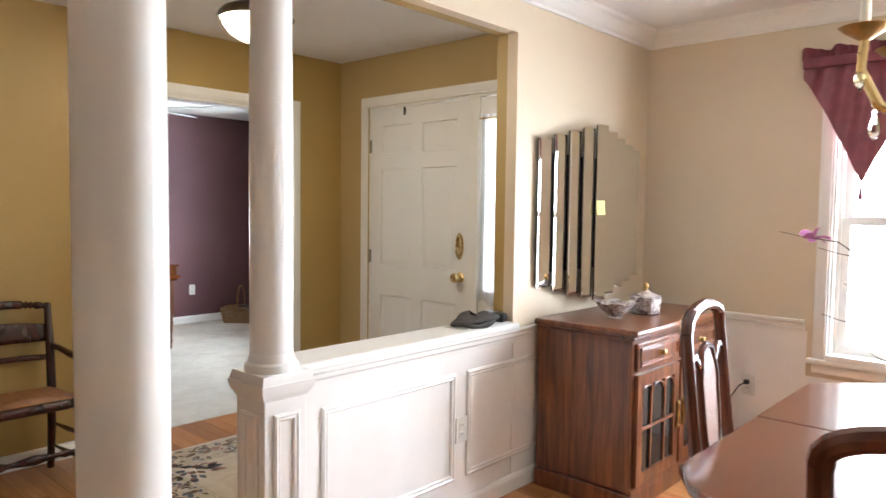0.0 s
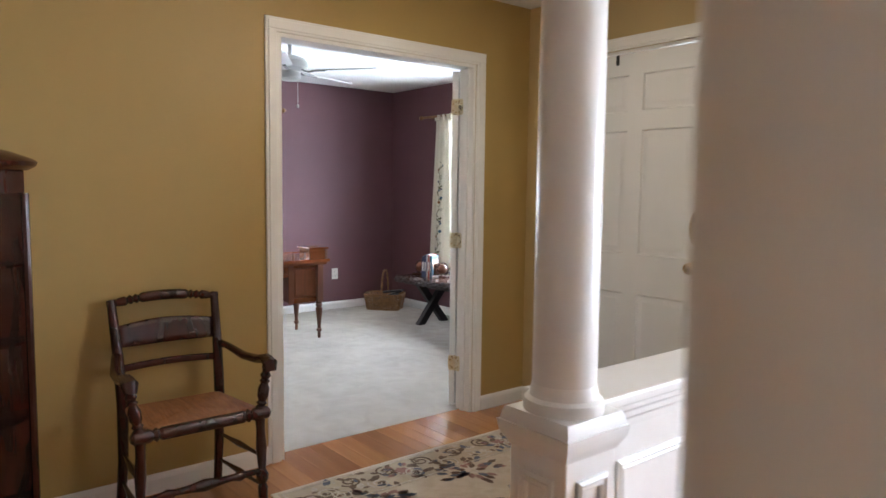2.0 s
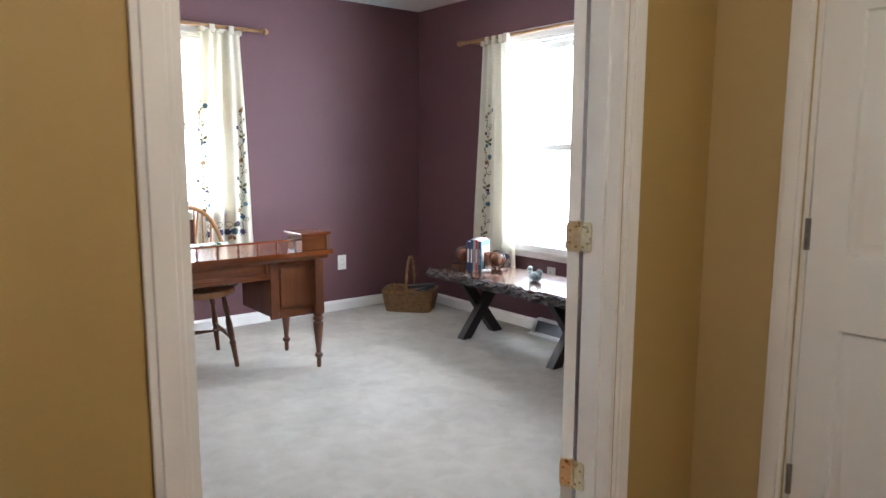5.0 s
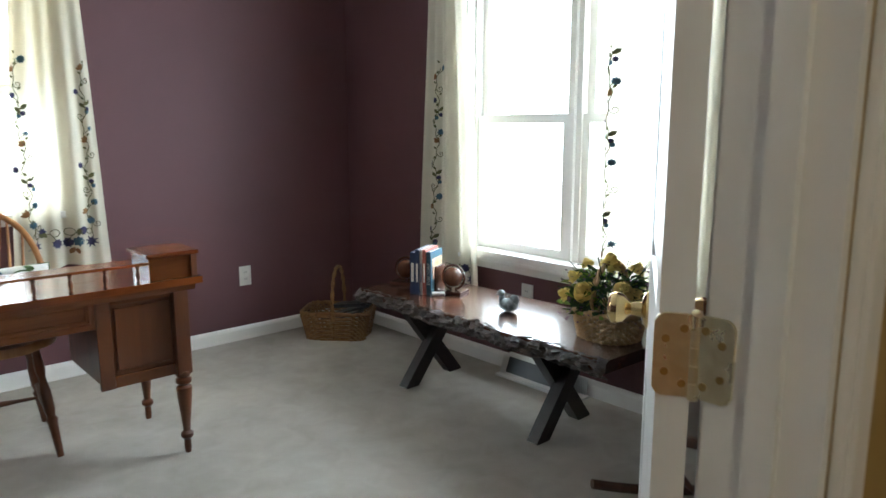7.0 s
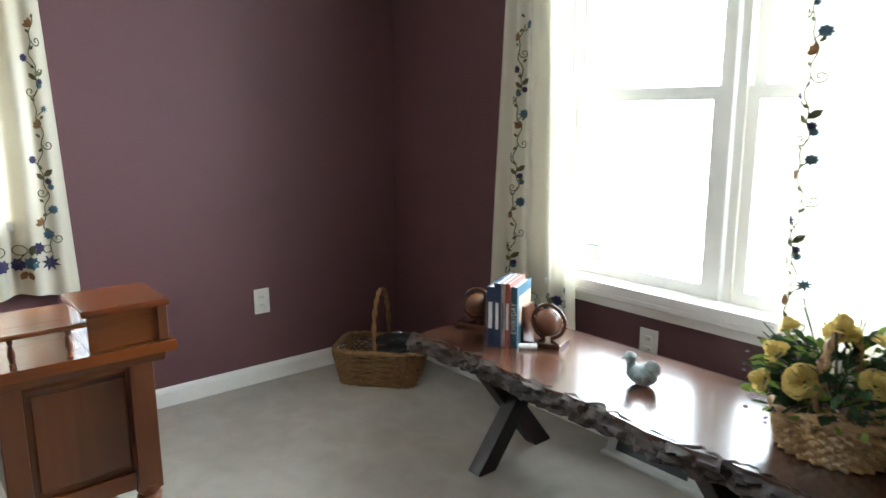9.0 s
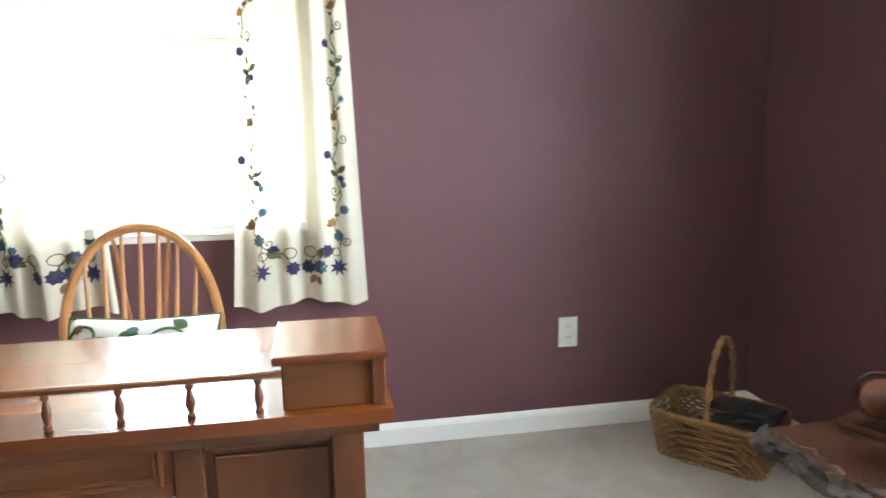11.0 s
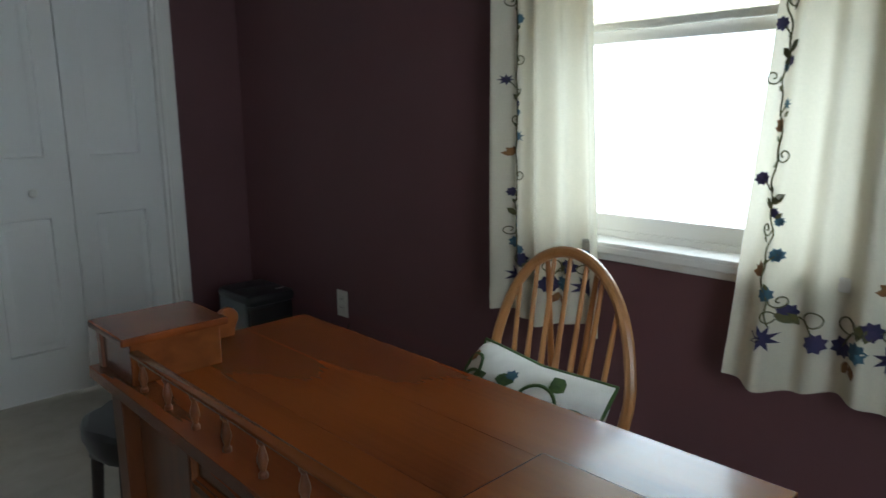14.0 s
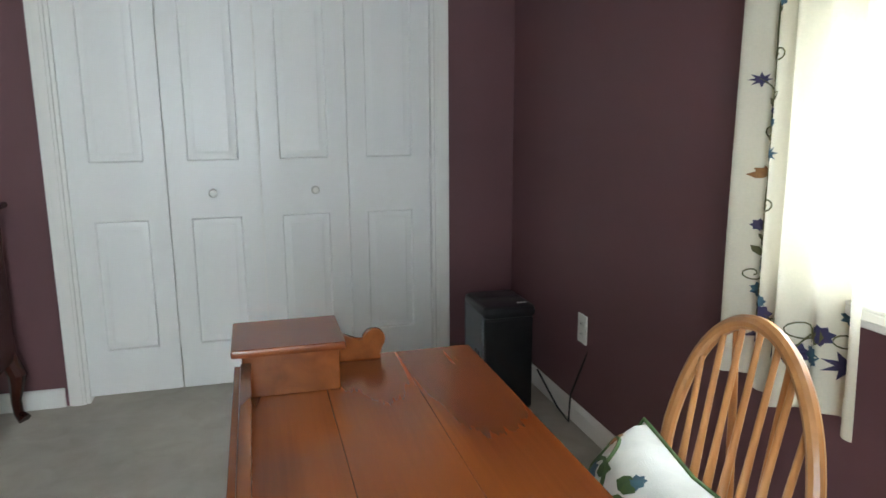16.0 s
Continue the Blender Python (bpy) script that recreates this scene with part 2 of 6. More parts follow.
def glass_mat(name):
    m = bpy.data.materials.new(name)
    m.use_nodes = True
    bs = m.node_tree.nodes["Principled BSDF"]
    bs.inputs["Transmission Weight"].default_value, bs.inputs["Roughness"].default_value, bs.inputs["IOR"].default_value = 1, 0.0, 1.1
    return m


def figured(name, light, dark, rings):
    """Varnished boards cut flat from a log lying along y: long arching rings, fine pores, each board its own cut."""
    m = mat(name, light, dark, 0.24, scale=5, coat=0.15)
    nt = m.node_tree
    bs = nt.nodes["Principled BSDF"]
    co, oi = nt.nodes.new("ShaderNodeTexCoord"), nt.nodes.new("ShaderNodeObjectInfo")
    mp, shift = nt.nodes.new("ShaderNodeMapping"), nt.nodes.new("ShaderNodeCombineXYZ")
    mp.inputs["Scale"].default_value = (1.0, 0.16, 1.0)
    mr = nt.nodes.new("ShaderNodeMapRange")
    mr.inputs[3].default_value, mr.inputs[4].default_value = -3.0, 3.0
    nt.links.new(oi.outputs["Random"], mr.inputs[0])
    for k in (0, 1, 2):
        nt.links.new(mr.outputs[0], shift.inputs[k])
    nt.links.new(co.outputs["Object"], mp.inputs["Vector"])
    nt.links.new(shift.outputs[0], mp.inputs["Location"])
    big = nt.nodes.new("ShaderNodeTexNoise")
    big.inputs["Scale"].default_value, big.inputs["Detail"].default_value, big.inputs["Distortion"].default_value = 4.0, 1.5, 0.3
    nt.links.new(mp.outputs[0], big.inputs["Vector"])
    times = nt.nodes.new("ShaderNodeMath")
    times.operation, times.inputs[1].default_value = "MULTIPLY", rings * 6.283
    nt.links.new(big.outputs[0], times.inputs[0])
    wave = nt.nodes.new("ShaderNodeMath")
    wave.operation = "SINE"
    nt.links.new(times.outputs[0], wave.inputs[0])
    pore_map, pore = nt.nodes.new("ShaderNodeMapping"), nt.nodes.new("ShaderNodeTexNoise")
    pore_map.inputs["Scale"].default_value = (1.0, 0.03, 1.0)
    nt.links.new(co.outputs["Object"], pore_map.inputs["Vector"])
    nt.links.new(pore_map.outputs[0], pore.inputs["Vector"])
    pore.inputs["Scale"].default_value, pore.inputs["Detail"].default_value = 110, 2
    fine = nt.nodes.new("ShaderNodeMath")
    fine.operation, fine.inputs[1].default_value, fine.inputs[2].default_value = "MULTIPLY_ADD", 0.20, 0.40
    nt.links.new(pore.outputs[0], fine.inputs[0])
    both = nt.nodes.new("ShaderNodeMath")
    both.operation, both.inputs[1].default_value = "MULTIPLY_ADD", 0.20
    nt.links.new(wave.outputs[0], both.inputs[0])
    nt.links.new(fine.outputs[0], both.inputs[2])
    ramp = nt.nodes.new("ShaderNodeValToRGB")
    ramp.color_ramp.elements[0].position, ramp.color_ramp.elements[1].position = 0.32, 0.72
    ramp.color_ramp.elements[0].color, ramp.color_ramp.elements[1].color = (*light, 1), (*dark, 1)
    nt.links.new(both.outputs[0], ramp.inputs[0])
    nt.links.new(ramp.outputs[0], bs.inputs["Base Color"])
    return m


GOLD = mat("gold_paint", (0.42, 0.285, 0.092), (0.39, 0.262, 0.083), 0.55, scale=1.5, bump=0.06, fine=260)
BEIGE = mat("beige_paint", (0.65, 0.545, 0.40), (0.62, 0.515, 0.37), 0.55, scale=1.5, bump=0.06, fine=260)
# Same paint as GOLD, with daylight on the door wall put into the colour.
DAYGOLD = mat("daylit_gold_paint", (0.47, 0.345, 0.155), (0.44, 0.32, 0.14), 0.55, scale=1.5, bump=0.06, fine=260)
PURPLE = mat("plum_paint", (0.130, 0.055, 0.061), (0.120, 0.050, 0.055), 0.62, scale=1.8, bump=0.08, fine=260)
WHITE = mat("white_trim_paint", (0.80, 0.78, 0.74), (0.77, 0.75, 0.71), 0.32, scale=6, bump=0.02, fine=90)
DOORW = mat("white_door_paint", (0.78, 0.77, 0.75), (0.75, 0.74, 0.72), 0.34, scale=5, bump=0.05, fine=160, stretch=(1, 1, 0.12))
CEIL = mat("ceiling_paint", (0.78, 0.77, 0.75), (0.76, 0.75, 0.73), 0.8, scale=4, bump=0.12, fine=180)
CARPET = mat("pale_carpet", (0.56, 0.515, 0.445), (0.48, 0.43, 0.36), 0.95, scale=9, bump=0.9, fine=420, stains=0.16)
OAK = mat("oak_floor", (0.46, 0.21, 0.075), (0.35, 0.145, 0.048), 0.22, scale=9, bump=0.05, fine=60, stretch=(0.25, 4, 1), rand=0.28, coat=0.25)
GROUT = mat("floor_gap", (0.06, 0.03, 0.015), rough=0.8)
PINE = mat("honey_pine", (0.175, 0.053, 0.014), (0.095, 0.026, 0.007), 0.25, scale=5, stretch=(3.0, 0.35, 3.0), coat=0.2)
BOARD = figured("figured_pine", (0.185, 0.048, 0.010), (0.100, 0.023, 0.006), 3.2)
# Upright PINE; shade on desk sides and backlit chair legs put into colour.
SHADEPINE = mat("shaded_pine_upright", (0.135, 0.041, 0.012), (0.078, 0.022, 0.007), 0.3, scale=5, bump=0.03, fine=80, stretch=(3.5, 3.5, 0.45), coat=0.2)
LIGHTOAK = mat("light_oak", (0.44, 0.21, 0.075), (0.33, 0.14, 0.045), 0.3, scale=10, bump=0.03, fine=80, stretch=(3, 3, 0.4), coat=0.2)
MAHOG = mat("dark_mahogany", (0.055, 0.012, 0.007), (0.026, 0.006, 0.004), 0.24, scale=8, bump=0.03, fine=70, stretch=(2, 2, 0.4), coat=0.12)
CHERRY = mat("cherry_wood", (0.21, 0.072, 0.027), (0.060, 0.018, 0.008), 0.28, scale=9, bump=0.05, fine=90, stretch=(4, 4, 0.3), coat=0.25)
TABLEW = mat("table_veneer", (0.15, 0.038, 0.018), (0.075, 0.019, 0.010), 0.13, scale=7, bump=0.02, fine=60, stretch=(0.35, 4, 1), coat=0.5)
RUSH = mat("woven_rush", (0.36, 0.15, 0.045), (0.22, 0.085, 0.024), 0.7, scale=12, bump=0.7, fine=140, stretch=(1, 5, 1))
BENCHTOP = mat("varnished_slab", (0.085, 0.034, 0.018), (0.045, 0.017, 0.010), 0.24, scale=6, bump=0.04, fine=60, stretch=(0.5, 3, 3), coat=0.4)
BARK = mat("dark_bark", (0.085, 0.060, 0.048), (0.020, 0.013, 0.011), 0.55, scale=26, bump=1.0, fine=60, stretch=(0.6, 2, 2))
BLACKWOOD = mat("black_stained_wood", (0.020, 0.011, 0.010), (0.012, 0.007, 0.007), 0.42, scale=8, bump=0.1, fine=60, stretch=(3, 3, 0.5))
WICKER = mat("brown_wicker", (0.36, 0.19, 0.07), (0.17, 0.08, 0.028), 0.5, scale=40, bump=0.2, fine=200)
PALEWICKER = mat("pale_wicker", (0.50, 0.33, 0.16), (0.30, 0.17, 0.07), 0.5, scale=40, bump=0.2, fine=200)
BRASS = mat("polished_brass", (0.78, 0.60, 0.30), (0.66, 0.48, 0.22), 0.16, 1.0, scale=14, rough2=0.26)
OLDBRASS = mat("aged_brass", (0.50, 0.34, 0.13), (0.34, 0.22, 0.08), 0.28, 1.0, scale=30, rough2=0.42)
STEEL = mat("dull_steel", (0.30, 0.29, 0.28), (0.22, 0.21, 0.20), 0.4, 1.0, scale=40)
MIRROR = mat("mirror", (0.86, 0.88, 0.86), (0.86, 0.88, 0.86), 0.015, 1.0)
BLACK = mat("black_plastic", (0.014, 0.014, 0.016), (0.010, 0.010, 0.012), 0.33, scale=30, bump=0.05)
GREYP = mat("grey_plastic", (0.05, 0.055, 0.06), rough=0.35)
IVORY = mat("ivory_plastic", (0.74, 0.72, 0.66), rough=0.35)
CURTAIN = fabric("cream_cotton", (0.76, 0.71, 0.58), 0.26)
SHEER = fabric("white_lace", (0.62, 0.62, 0.62), 0.32, 300)
BLIND = fabric("pale_blind", (0.82, 0.74, 0.58), 0.5, 40)
MAROON = mat("maroon_satin", (0.21, 0.045, 0.065), (0.15, 0.03, 0.045), 0.45, scale=20, bump=0.1)
VINE = mat("olive_yarn", (0.13, 0.115, 0.04), (0.08, 0.09, 0.035), 0.9, scale=60, bump=0.3)
NAVY = mat("navy_yarn", (0.025, 0.028, 0.085), (0.055, 0.036, 0.09), 0.9, scale=40, bump=0.3)
TEAL = mat("teal_yarn", (0.06, 0.14, 0.18), (0.045, 0.08, 0.13), 0.9, scale=40, bump=0.3)
RUST = mat("rust_yarn", (0.30, 0.16, 0.05), (0.18, 0.07, 0.03), 0.9, scale=40, bump=0.3)
COTTON = mat("white_cotton", (0.76, 0.75, 0.70), (0.70, 0.69, 0.64), 0.9, scale=30, bump=0.4, fine=500)
GLASS = glass_mat("clear_glass")
LAMPGLASS = glow("lit_frosted_glass", (1.0, 0.86, 0.62), 5.0)
FLAME = glow("lit_candle_bulb", (1.0, 0.82, 0.5), 7.0)
OUTSIDE = glow("bright_overcast", (0.95, 0.98, 1.0), 3.2)
ROSE = fabric("yellow_petal", (0.90, 0.74, 0.29), 0.25, 30)
LEAF = fabric("dark_leaf", (0.06, 0.10, 0.045), 0.3, 30)
LEAF2 = fabric("bright_leaf", (0.22, 0.30, 0.07), 0.4, 30)
LILAC = mat("lilac_sprig", (0.22, 0.12, 0.20), (0.14, 0.10, 0.14), 0.7, scale=30)

# ---- the rooms ----
HP, HD = 2.40, 2.45          # ceilings: study and foyer, dining room
DOORWAY = (1.60, 2.82, 0.0, 2.02)
WEST, FRONT, SOUTH = (2.15, 3.05, 0.84, 2.03), (-6.43, -5.09, 0.58, 2.03), (-7.14, -5.56, 0.0, 2.03)

setting("wall_west", wall(B(), "y", -7.665, -7.53, 0.12, 4.90, 0, HP, [WEST]), PURPLE, "plum painted study wall with a curtained window", "wall")
setting("wall_north_study", wall(B(), "x", 4.74, 4.875, -7.53, -4.02, 0, HP, [FRONT]), PURPLE, "plum painted study wall with a double window", "wall")
setting("wall_south_study", wall(B(), "x", 0.18, 0.30, -7.53, -4.08, 0, HP, [SOUTH]), PURPLE, "plum painted study wall round the closet", "wall")
setting("wall_east_study", wall(B(), "y", -4.08, -4.02, 0.30, 4.74, 0, HP, [DOORWAY]), PURPLE, "plum painted study side of the doorway wall", "wall")
setting("wall_closet_back", wall(B(), "x", -0.50, -0.42, -7.72, -4.08, 0, HP), WHITE, "plain white back wall of the closet", "wall")
setting("wall_west_foyer", wall(B(), "y", -4.02, -3.96, -2.60, 3.25, 0, HP, [DOORWAY]), GOLD, "ochre gold painted foyer wall with cased doorway", "wall")
setting("wall_north_foyer", wall(B(), "x", 3.25, 3.40, -4.02, -2.03, 0, HP, [(-3.66, -2.38, 0, 2.06)]), DAYGOLD, "ochre painted foyer wall round the front door", "wall")
bm = wall(B(), "y", -2.03, -1.97, 2.68, 4.03, 0, HD)
box(bm, -2.03, -1.97, 1.20, 2.68, 2.20, HD)
setting("wall_west_dining", bm, BEIGE, "beige painted dining room wall with header over the half wall", "wall")
bm = wall(B(), "y", -2.09, -2.03, 2.68, 3.25, 0, HP)
box(bm, -2.09, -2.03, 1.20, 2.68, 2.20, HP)
setting("wall_east_foyer", bm, GOLD, "ochre painted foyer side of the dining wall", "wall")
setting("wall_north_dining", wall(B(), "x", 4.03, 4.18, -2.03, 2.60, 0, HD, [(-0.92, 0.48, 0.60, 2.08)]), BEIGE, "beige painted dining room wall with a bright window", "wall")
# Two unseen walls, added to close the rooms off from the house beyond.
setting("wall_east_dining", wall(B(), "y", 2.60, 2.72, -2.60, 4.18, 0, HD), BEIGE, "plain beige wall added to close the dining room", "wall")
setting("wall_south", wall(B(), "x", -2.72, -2.60, -4.02, 2.72, 0, HD), BEIGE, "plain beige wall added to close the hall", "wall")
setting("ceiling_study", box(B(), -7.72, -4.02, -0.5, 4.90, HP, HP + 0.1), CEIL, "flat white study ceiling", "ceiling")
setting("ceiling_foyer", box(B(), -4.02, -2.03, -2.72, 3.40, HP, HP + 0.1), CEIL, "flat white foyer ceiling", "ceiling")
setting("ceiling_dining", box(B(), -2.03, 2.72, -2.72, 4.18, HD, HD + 0.1), CEIL, "flat white dining room ceiling", "ceiling")
setting("carpet_floor", box(B(), -7.72, -4.05, -0.5, 4.90, -0.06, 0.0), CARPET, "pale grey-beige cut pile carpet, faintly stained", "carpet")
floor = setting("floor", box(B(), -4.05, 2.72, -2.72, 4.18, -0.06, -0.010), GROUT, "glossy honey-coloured oak strip floor", "floor")
setting("ground", box(B(), -400, 400, -400, 400, -0.45, -0.40), mat("pale_lawn", (0.30, 0.31, 0.24), (0.24, 0.26, 0.18), 0.9, scale=0.5), "pale wintry lawn round the house", "ground")
for nm, c, s in (("backdrop_north", (-3, 9.5), (9.6, 0)), ("backdrop_west", (-12.5, 2.6), (0, 7))):
    bm = B()
    bm.faces.new([bm.verts.new(p) for p in ((c[0] - s[0], c[1] - s[1], -0.38), (c[0] + s[0], c[1] + s[1], -0.38), (c[0] + s[0], c[1] + s[1], 7), (c[0] - s[0], c[1] - s[1], 7))])
    setting(nm, bm, OUTSIDE, "bright overcast daylight outside the windows", "backdrop")

# baseboards
bm = B()
for p, q, o in (((-7.53, 0.30, 0), (-7.53, 4.74, 0), (1, 0, 0)), ((-7.516, 4.74, 0), (-4.08, 4.74, 0), (0, -1, 0)), ((-7.516, 0.30, 0), (-7.21, 0.30, 0), (0, 1, 0)), ((-5.48, 0.30, 0), (-4.08, 0.30, 0), (0, 1, 0)),
                ((-4.08, 0.314, 0), (-4.08, 1.53, 0), (-1, 0, 0)), ((-4.08, 2.89, 0), (-4.08, 4.726, 0), (-1, 0, 0))):
    profile_run(bm, BASE, p, q, o)
setting("baseboard_study", bm, WHITE, "white painted baseboard along the study walls", "baseboard")
bm = B()
for p, q, o in (((-3.96, -2.6, 0), (-3.96, 1.535, 0), (1, 0, 0)), ((-3.96, 2.886, 0), (-3.96, 3.25, 0), (1, 0, 0)), ((-3.946, 3.25, 0), (-3.725, 3.25, 0), (0, -1, 0)), ((-2.31, 3.25, 0), (-2.09, 3.25, 0), (0, -1, 0))):
    profile_run(bm, BASE, p, q, o)
setting("baseboard_foyer", bm, WHITE, "white painted baseboard along the foyer walls", "baseboard")


def casing(bm, wall_c, out, u0, u1, z1, along, w=0.066, z0=0.0, sill=False):
    """Stepped door or window casing on the face wall_c, proud along out (+1 or -1)."""
    for a, b, t in ((0, w, 0.012), (0.012, w - 0.014, 0.018)):
        for lo, hi, zl, zh in ((u0 - b, u0 - a, z0, z1 + a), (u1 + a, u1 + b, z0, z1 + a), (u0 - b, u1 + b, z1 + a, z1 + b)):
            c = sorted((wall_c, wall_c + out * t))
            if along == "y":
                box(bm, c[0], c[1], lo, hi, zl, zh, 0.003)
            else:
                box(bm, lo, hi, c[0], c[1], zl, zh, 0.003)
    return bm


# study doorway
bm = casing(B(), -3.96, 1, DOORWAY[0], DOORWAY[1], DOORWAY[3], "y")
casing(bm, -4.08, -1, DOORWAY[0], DOORWAY[1], DOORWAY[3], "y")
for a, b in ((DOORWAY[0], DOORWAY[0] + 0.018), (DOORWAY[1] - 0.018, DOORWAY[1])):
    box(bm, -4.079, -3.961, a, b, 0, DOORWAY[3] - 0.018)
box(bm, -4.079, -3.961, DOORWAY[0], DOORWAY[1], DOORWAY[3] - 0.018, DOORWAY[3])
box(bm, -4.03, -4.00, DOORWAY[1] - 0.03, DOORWAY[1] - 0.018, 0, DOORWAY[3] - 0.018)
setting("trim_doorway", bm, WHITE, "white painted casing of the study doorway", "door casing")


PALEBRASS = mat("pale_brass", (0.74, 0.66, 0.45), (0.62, 0.52, 0.32), 0.22, 1.0, scale=40, rough2=0.36)


def hinge(parent, x, y, z, ang, material=PALEBRASS, h=0.09):
    bm = B()
    for s in (0, 1):
        m = pose(x, y, z, 0, 0, ang[s])
        slab(bm, [(0, -h / 2), (0.033, -h / 2), (0.0385, -h / 2 + 0.003), (0.042, -h / 2 + 0.009), (0.042, h / 2 - 0.009), (0.0385, h / 2 - 0.003), (0.033, h / 2), (0, h / 2)], -0.002, 0.002, 0.0, m @ pose(0, 0, 0, 90))
    part("hinge_leaf", bm, material, parent, "brass hinge plates")
    pin = [(0, 0.004), (0.02, 0.006)]
    for k in range(1, 5):
        pin += [(k * 0.2 - 0.008, 0.006), (k * 0.2, 0.0045), (k * 0.2 + 0.008, 0.006)]
    part("hinge_pin", turned(B(), (x, y, z - h / 2 - 0.004), (x, y, z + h / 2 + 0.004), pin + [(0.98, 0.006), (1, 0.004)], 12), material, parent)
    for s in (0, 1):
        for dx, dz in ((0.012, -0.03), (0.03, -0.018), (0.03, 0.018), (0.012, 0.03)):
            m = pose(x, y, z, 0, 0, ang[s])
            p = m @ Vector((dx, -0.004, dz))
            q = m @ Vector((dx, 0.004, dz))
            part("screw", rod(B(), p, q, 0.0045, seg=8), OLDBRASS, parent)


def door_knob(parent, x, z, t, material=BRASS):
    for s in (1, -1):
        m = pose(x, s * t / 2, z, -90 * s)
        part("door_knob", lathe(B(), [(0.033, 0), (0.033, 0.004), (0.028, 0.008), (0.014, 0.012), (0.011, 0.030), (0.016, 0.036), (0.026, 0.044), (0.030, 0.056), (0.027, 0.066), (0.018, 0.072), (0.0, 0.073)], m, 24), material, parent, "polished brass round knob")


LW = 0.585
leaf = thing("door_leaf", pose(-4.088, 2.800, 0.012, 0, 0, 122) @ pose(0.004, 0.022, 0), "white six-panel study door leaf standing open", "door")
PAN = lambda w, h: [(a, b, c * h, d * h) for a, b in ((0.10, w / 2 - 0.045), (w / 2 + 0.045, w - 0.10)) for c, d in ((0.115, 0.37), (0.475, 0.80), (0.85, 0.945))]
part("panel", panelled(B(), LW, 1.985, 0.035, [(0.11, LW - 0.11, 0.23, 0.82), (0.11, LW - 0.11, 1.02, 1.85)]), DOORW, leaf)
leaf_k = door_knob(leaf, LW - 0.055, 0.91, 0.035)
for z in (0.26, 1.0, 1.78):
    hinge(leaf, -0.004, -0.020, z, (90, -122))
leaf = thing("door_leaf", pose(-4.085, 1.615, 0.012, 0, 0, 180 + 85), "white panelled study door leaf folded back", "door")
part("panel", panelled(B(), LW, 1.985, 0.035, [(0.11, LW - 0.11, 0.23, 0.82), (0.11, LW - 0.11, 1.02, 1.85)]), DOORW, leaf)
door_knob(leaf, LW - 0.055, 0.91, 0.035)

# front door with sidelight
bm = casing(B(), 3.25, -1, -3.66, -2.38, 2.06, "x")
box(bm, -3.66, -3.645, 3.26, 3.39, 0, 2.045)
box(bm, -2.395, -2.38, 3.26, 3.39, 0, 2.045)
box(bm, -3.66, -2.38, 3.26, 3.39, 2.045, 2.06)
box(bm, -2.745, -2.675, 3.258, 3.38, 0.0, 2.045, 0.003)
setting("trim_front_door", bm, WHITE, "white casing round front door and sidelight", "door casing")
fd = thing("front_door", pose(-3.642, 3.285, 0.02), "white six-panel front door, closed", "door")
part("panel", panelled(B(), 0.893, 2.018, 0.044, PAN(0.893, 2.018)), DOORW, fd)
for z in (0.27, 1.01, 1.77):
    part("hinge_pin", rod(B(), (-0.002, -0.028, z - 0.045), (-0.002, -0.028, z + 0.045), 0.008), STEEL, fd, "dull steel hinge")
door_knob(fd, 0.83, 0.92, 0.044)
bm = slab(B(), [(0.045 * math.cos(a) ** 1 * 0.75, 0.085 * math.sin(a)) for a in [2 * math.pi * i / 24 for i in range(24)]], 0, 0.007, 0.002, pose(0.825, -0.022, 1.115, 90))
part("handle_plate", bm, BRASS, fd, "oval brass escutcheon")
part("deadbolt", lathe(B(), [(0.026, 0), (0.026, 0.008), (0.02, 0.018), (0, 0.019)], pose(0.825, -0.029, 1.09, 90), 20), BRASS, fd)
part("pull_ring", tube(B(), [(0.825 + 0.02 * math.cos(a), -0.035, 1.12 + 0.06 * math.sin(a)) for a in [2 * math.pi * i / 20 for i in range(21)]], 0.005), BRASS, fd)
part("clip", box(B(), 0.318, 0.338, -0.028, -0.0225, 1.965, 2.018, 0.002), BLACK, fd, "small black over-door hook")
part("sweep", box(B(), 0, 0.893, -0.02, 0.02, -0.018, -0.001), BLACK, fd)
sl = thing("sidelight", pose(-2.672, 3.275, 0), "white sidelight panel with narrow daylit glass", "sidelight")
w = 0.275
part("frame", wall(B(), "x", 0, 0.04, 0, w, 0.0, 2.04, [(0.05, w - 0.045, 0.88, 1.92)]), WHITE, sl)
part("lower_panel", frame_mould(B(), (0.045, -0.0005, 0.15), (1, 0, 0), (0, 0, 1), w - 0.09, 0.55), WHITE, sl)
for z in (1.14, 1.40, 1.66):
    part("muntin", box(B(), 0.05, w - 0.045, 0.012, 0.028, z - 0.009, z + 0.009), WHITE, sl)
part("pane", box(B(), 0.05, w - 0.045, 0.018, 0.022, 0.88, 1.92), GLASS, sl).visible_shadow = False


def sheet(fn, nu, nv):
    bm = B()
    g = [[bm.verts.new(fn(i / nu, j / nv)) for i in range(nu + 1)] for j in range(nv + 1)]
    for j in range(nv):
        for i in range(nu):
            bm.faces.new((g[j][i], g[j][i + 1], g[j + 1][i + 1], g[j + 1][i]))
    return bm


sc = thing("sheer_curtain", pose(-2.66, 3.262, 0), "gathered white lace curtain on the sidelight", "curtain")
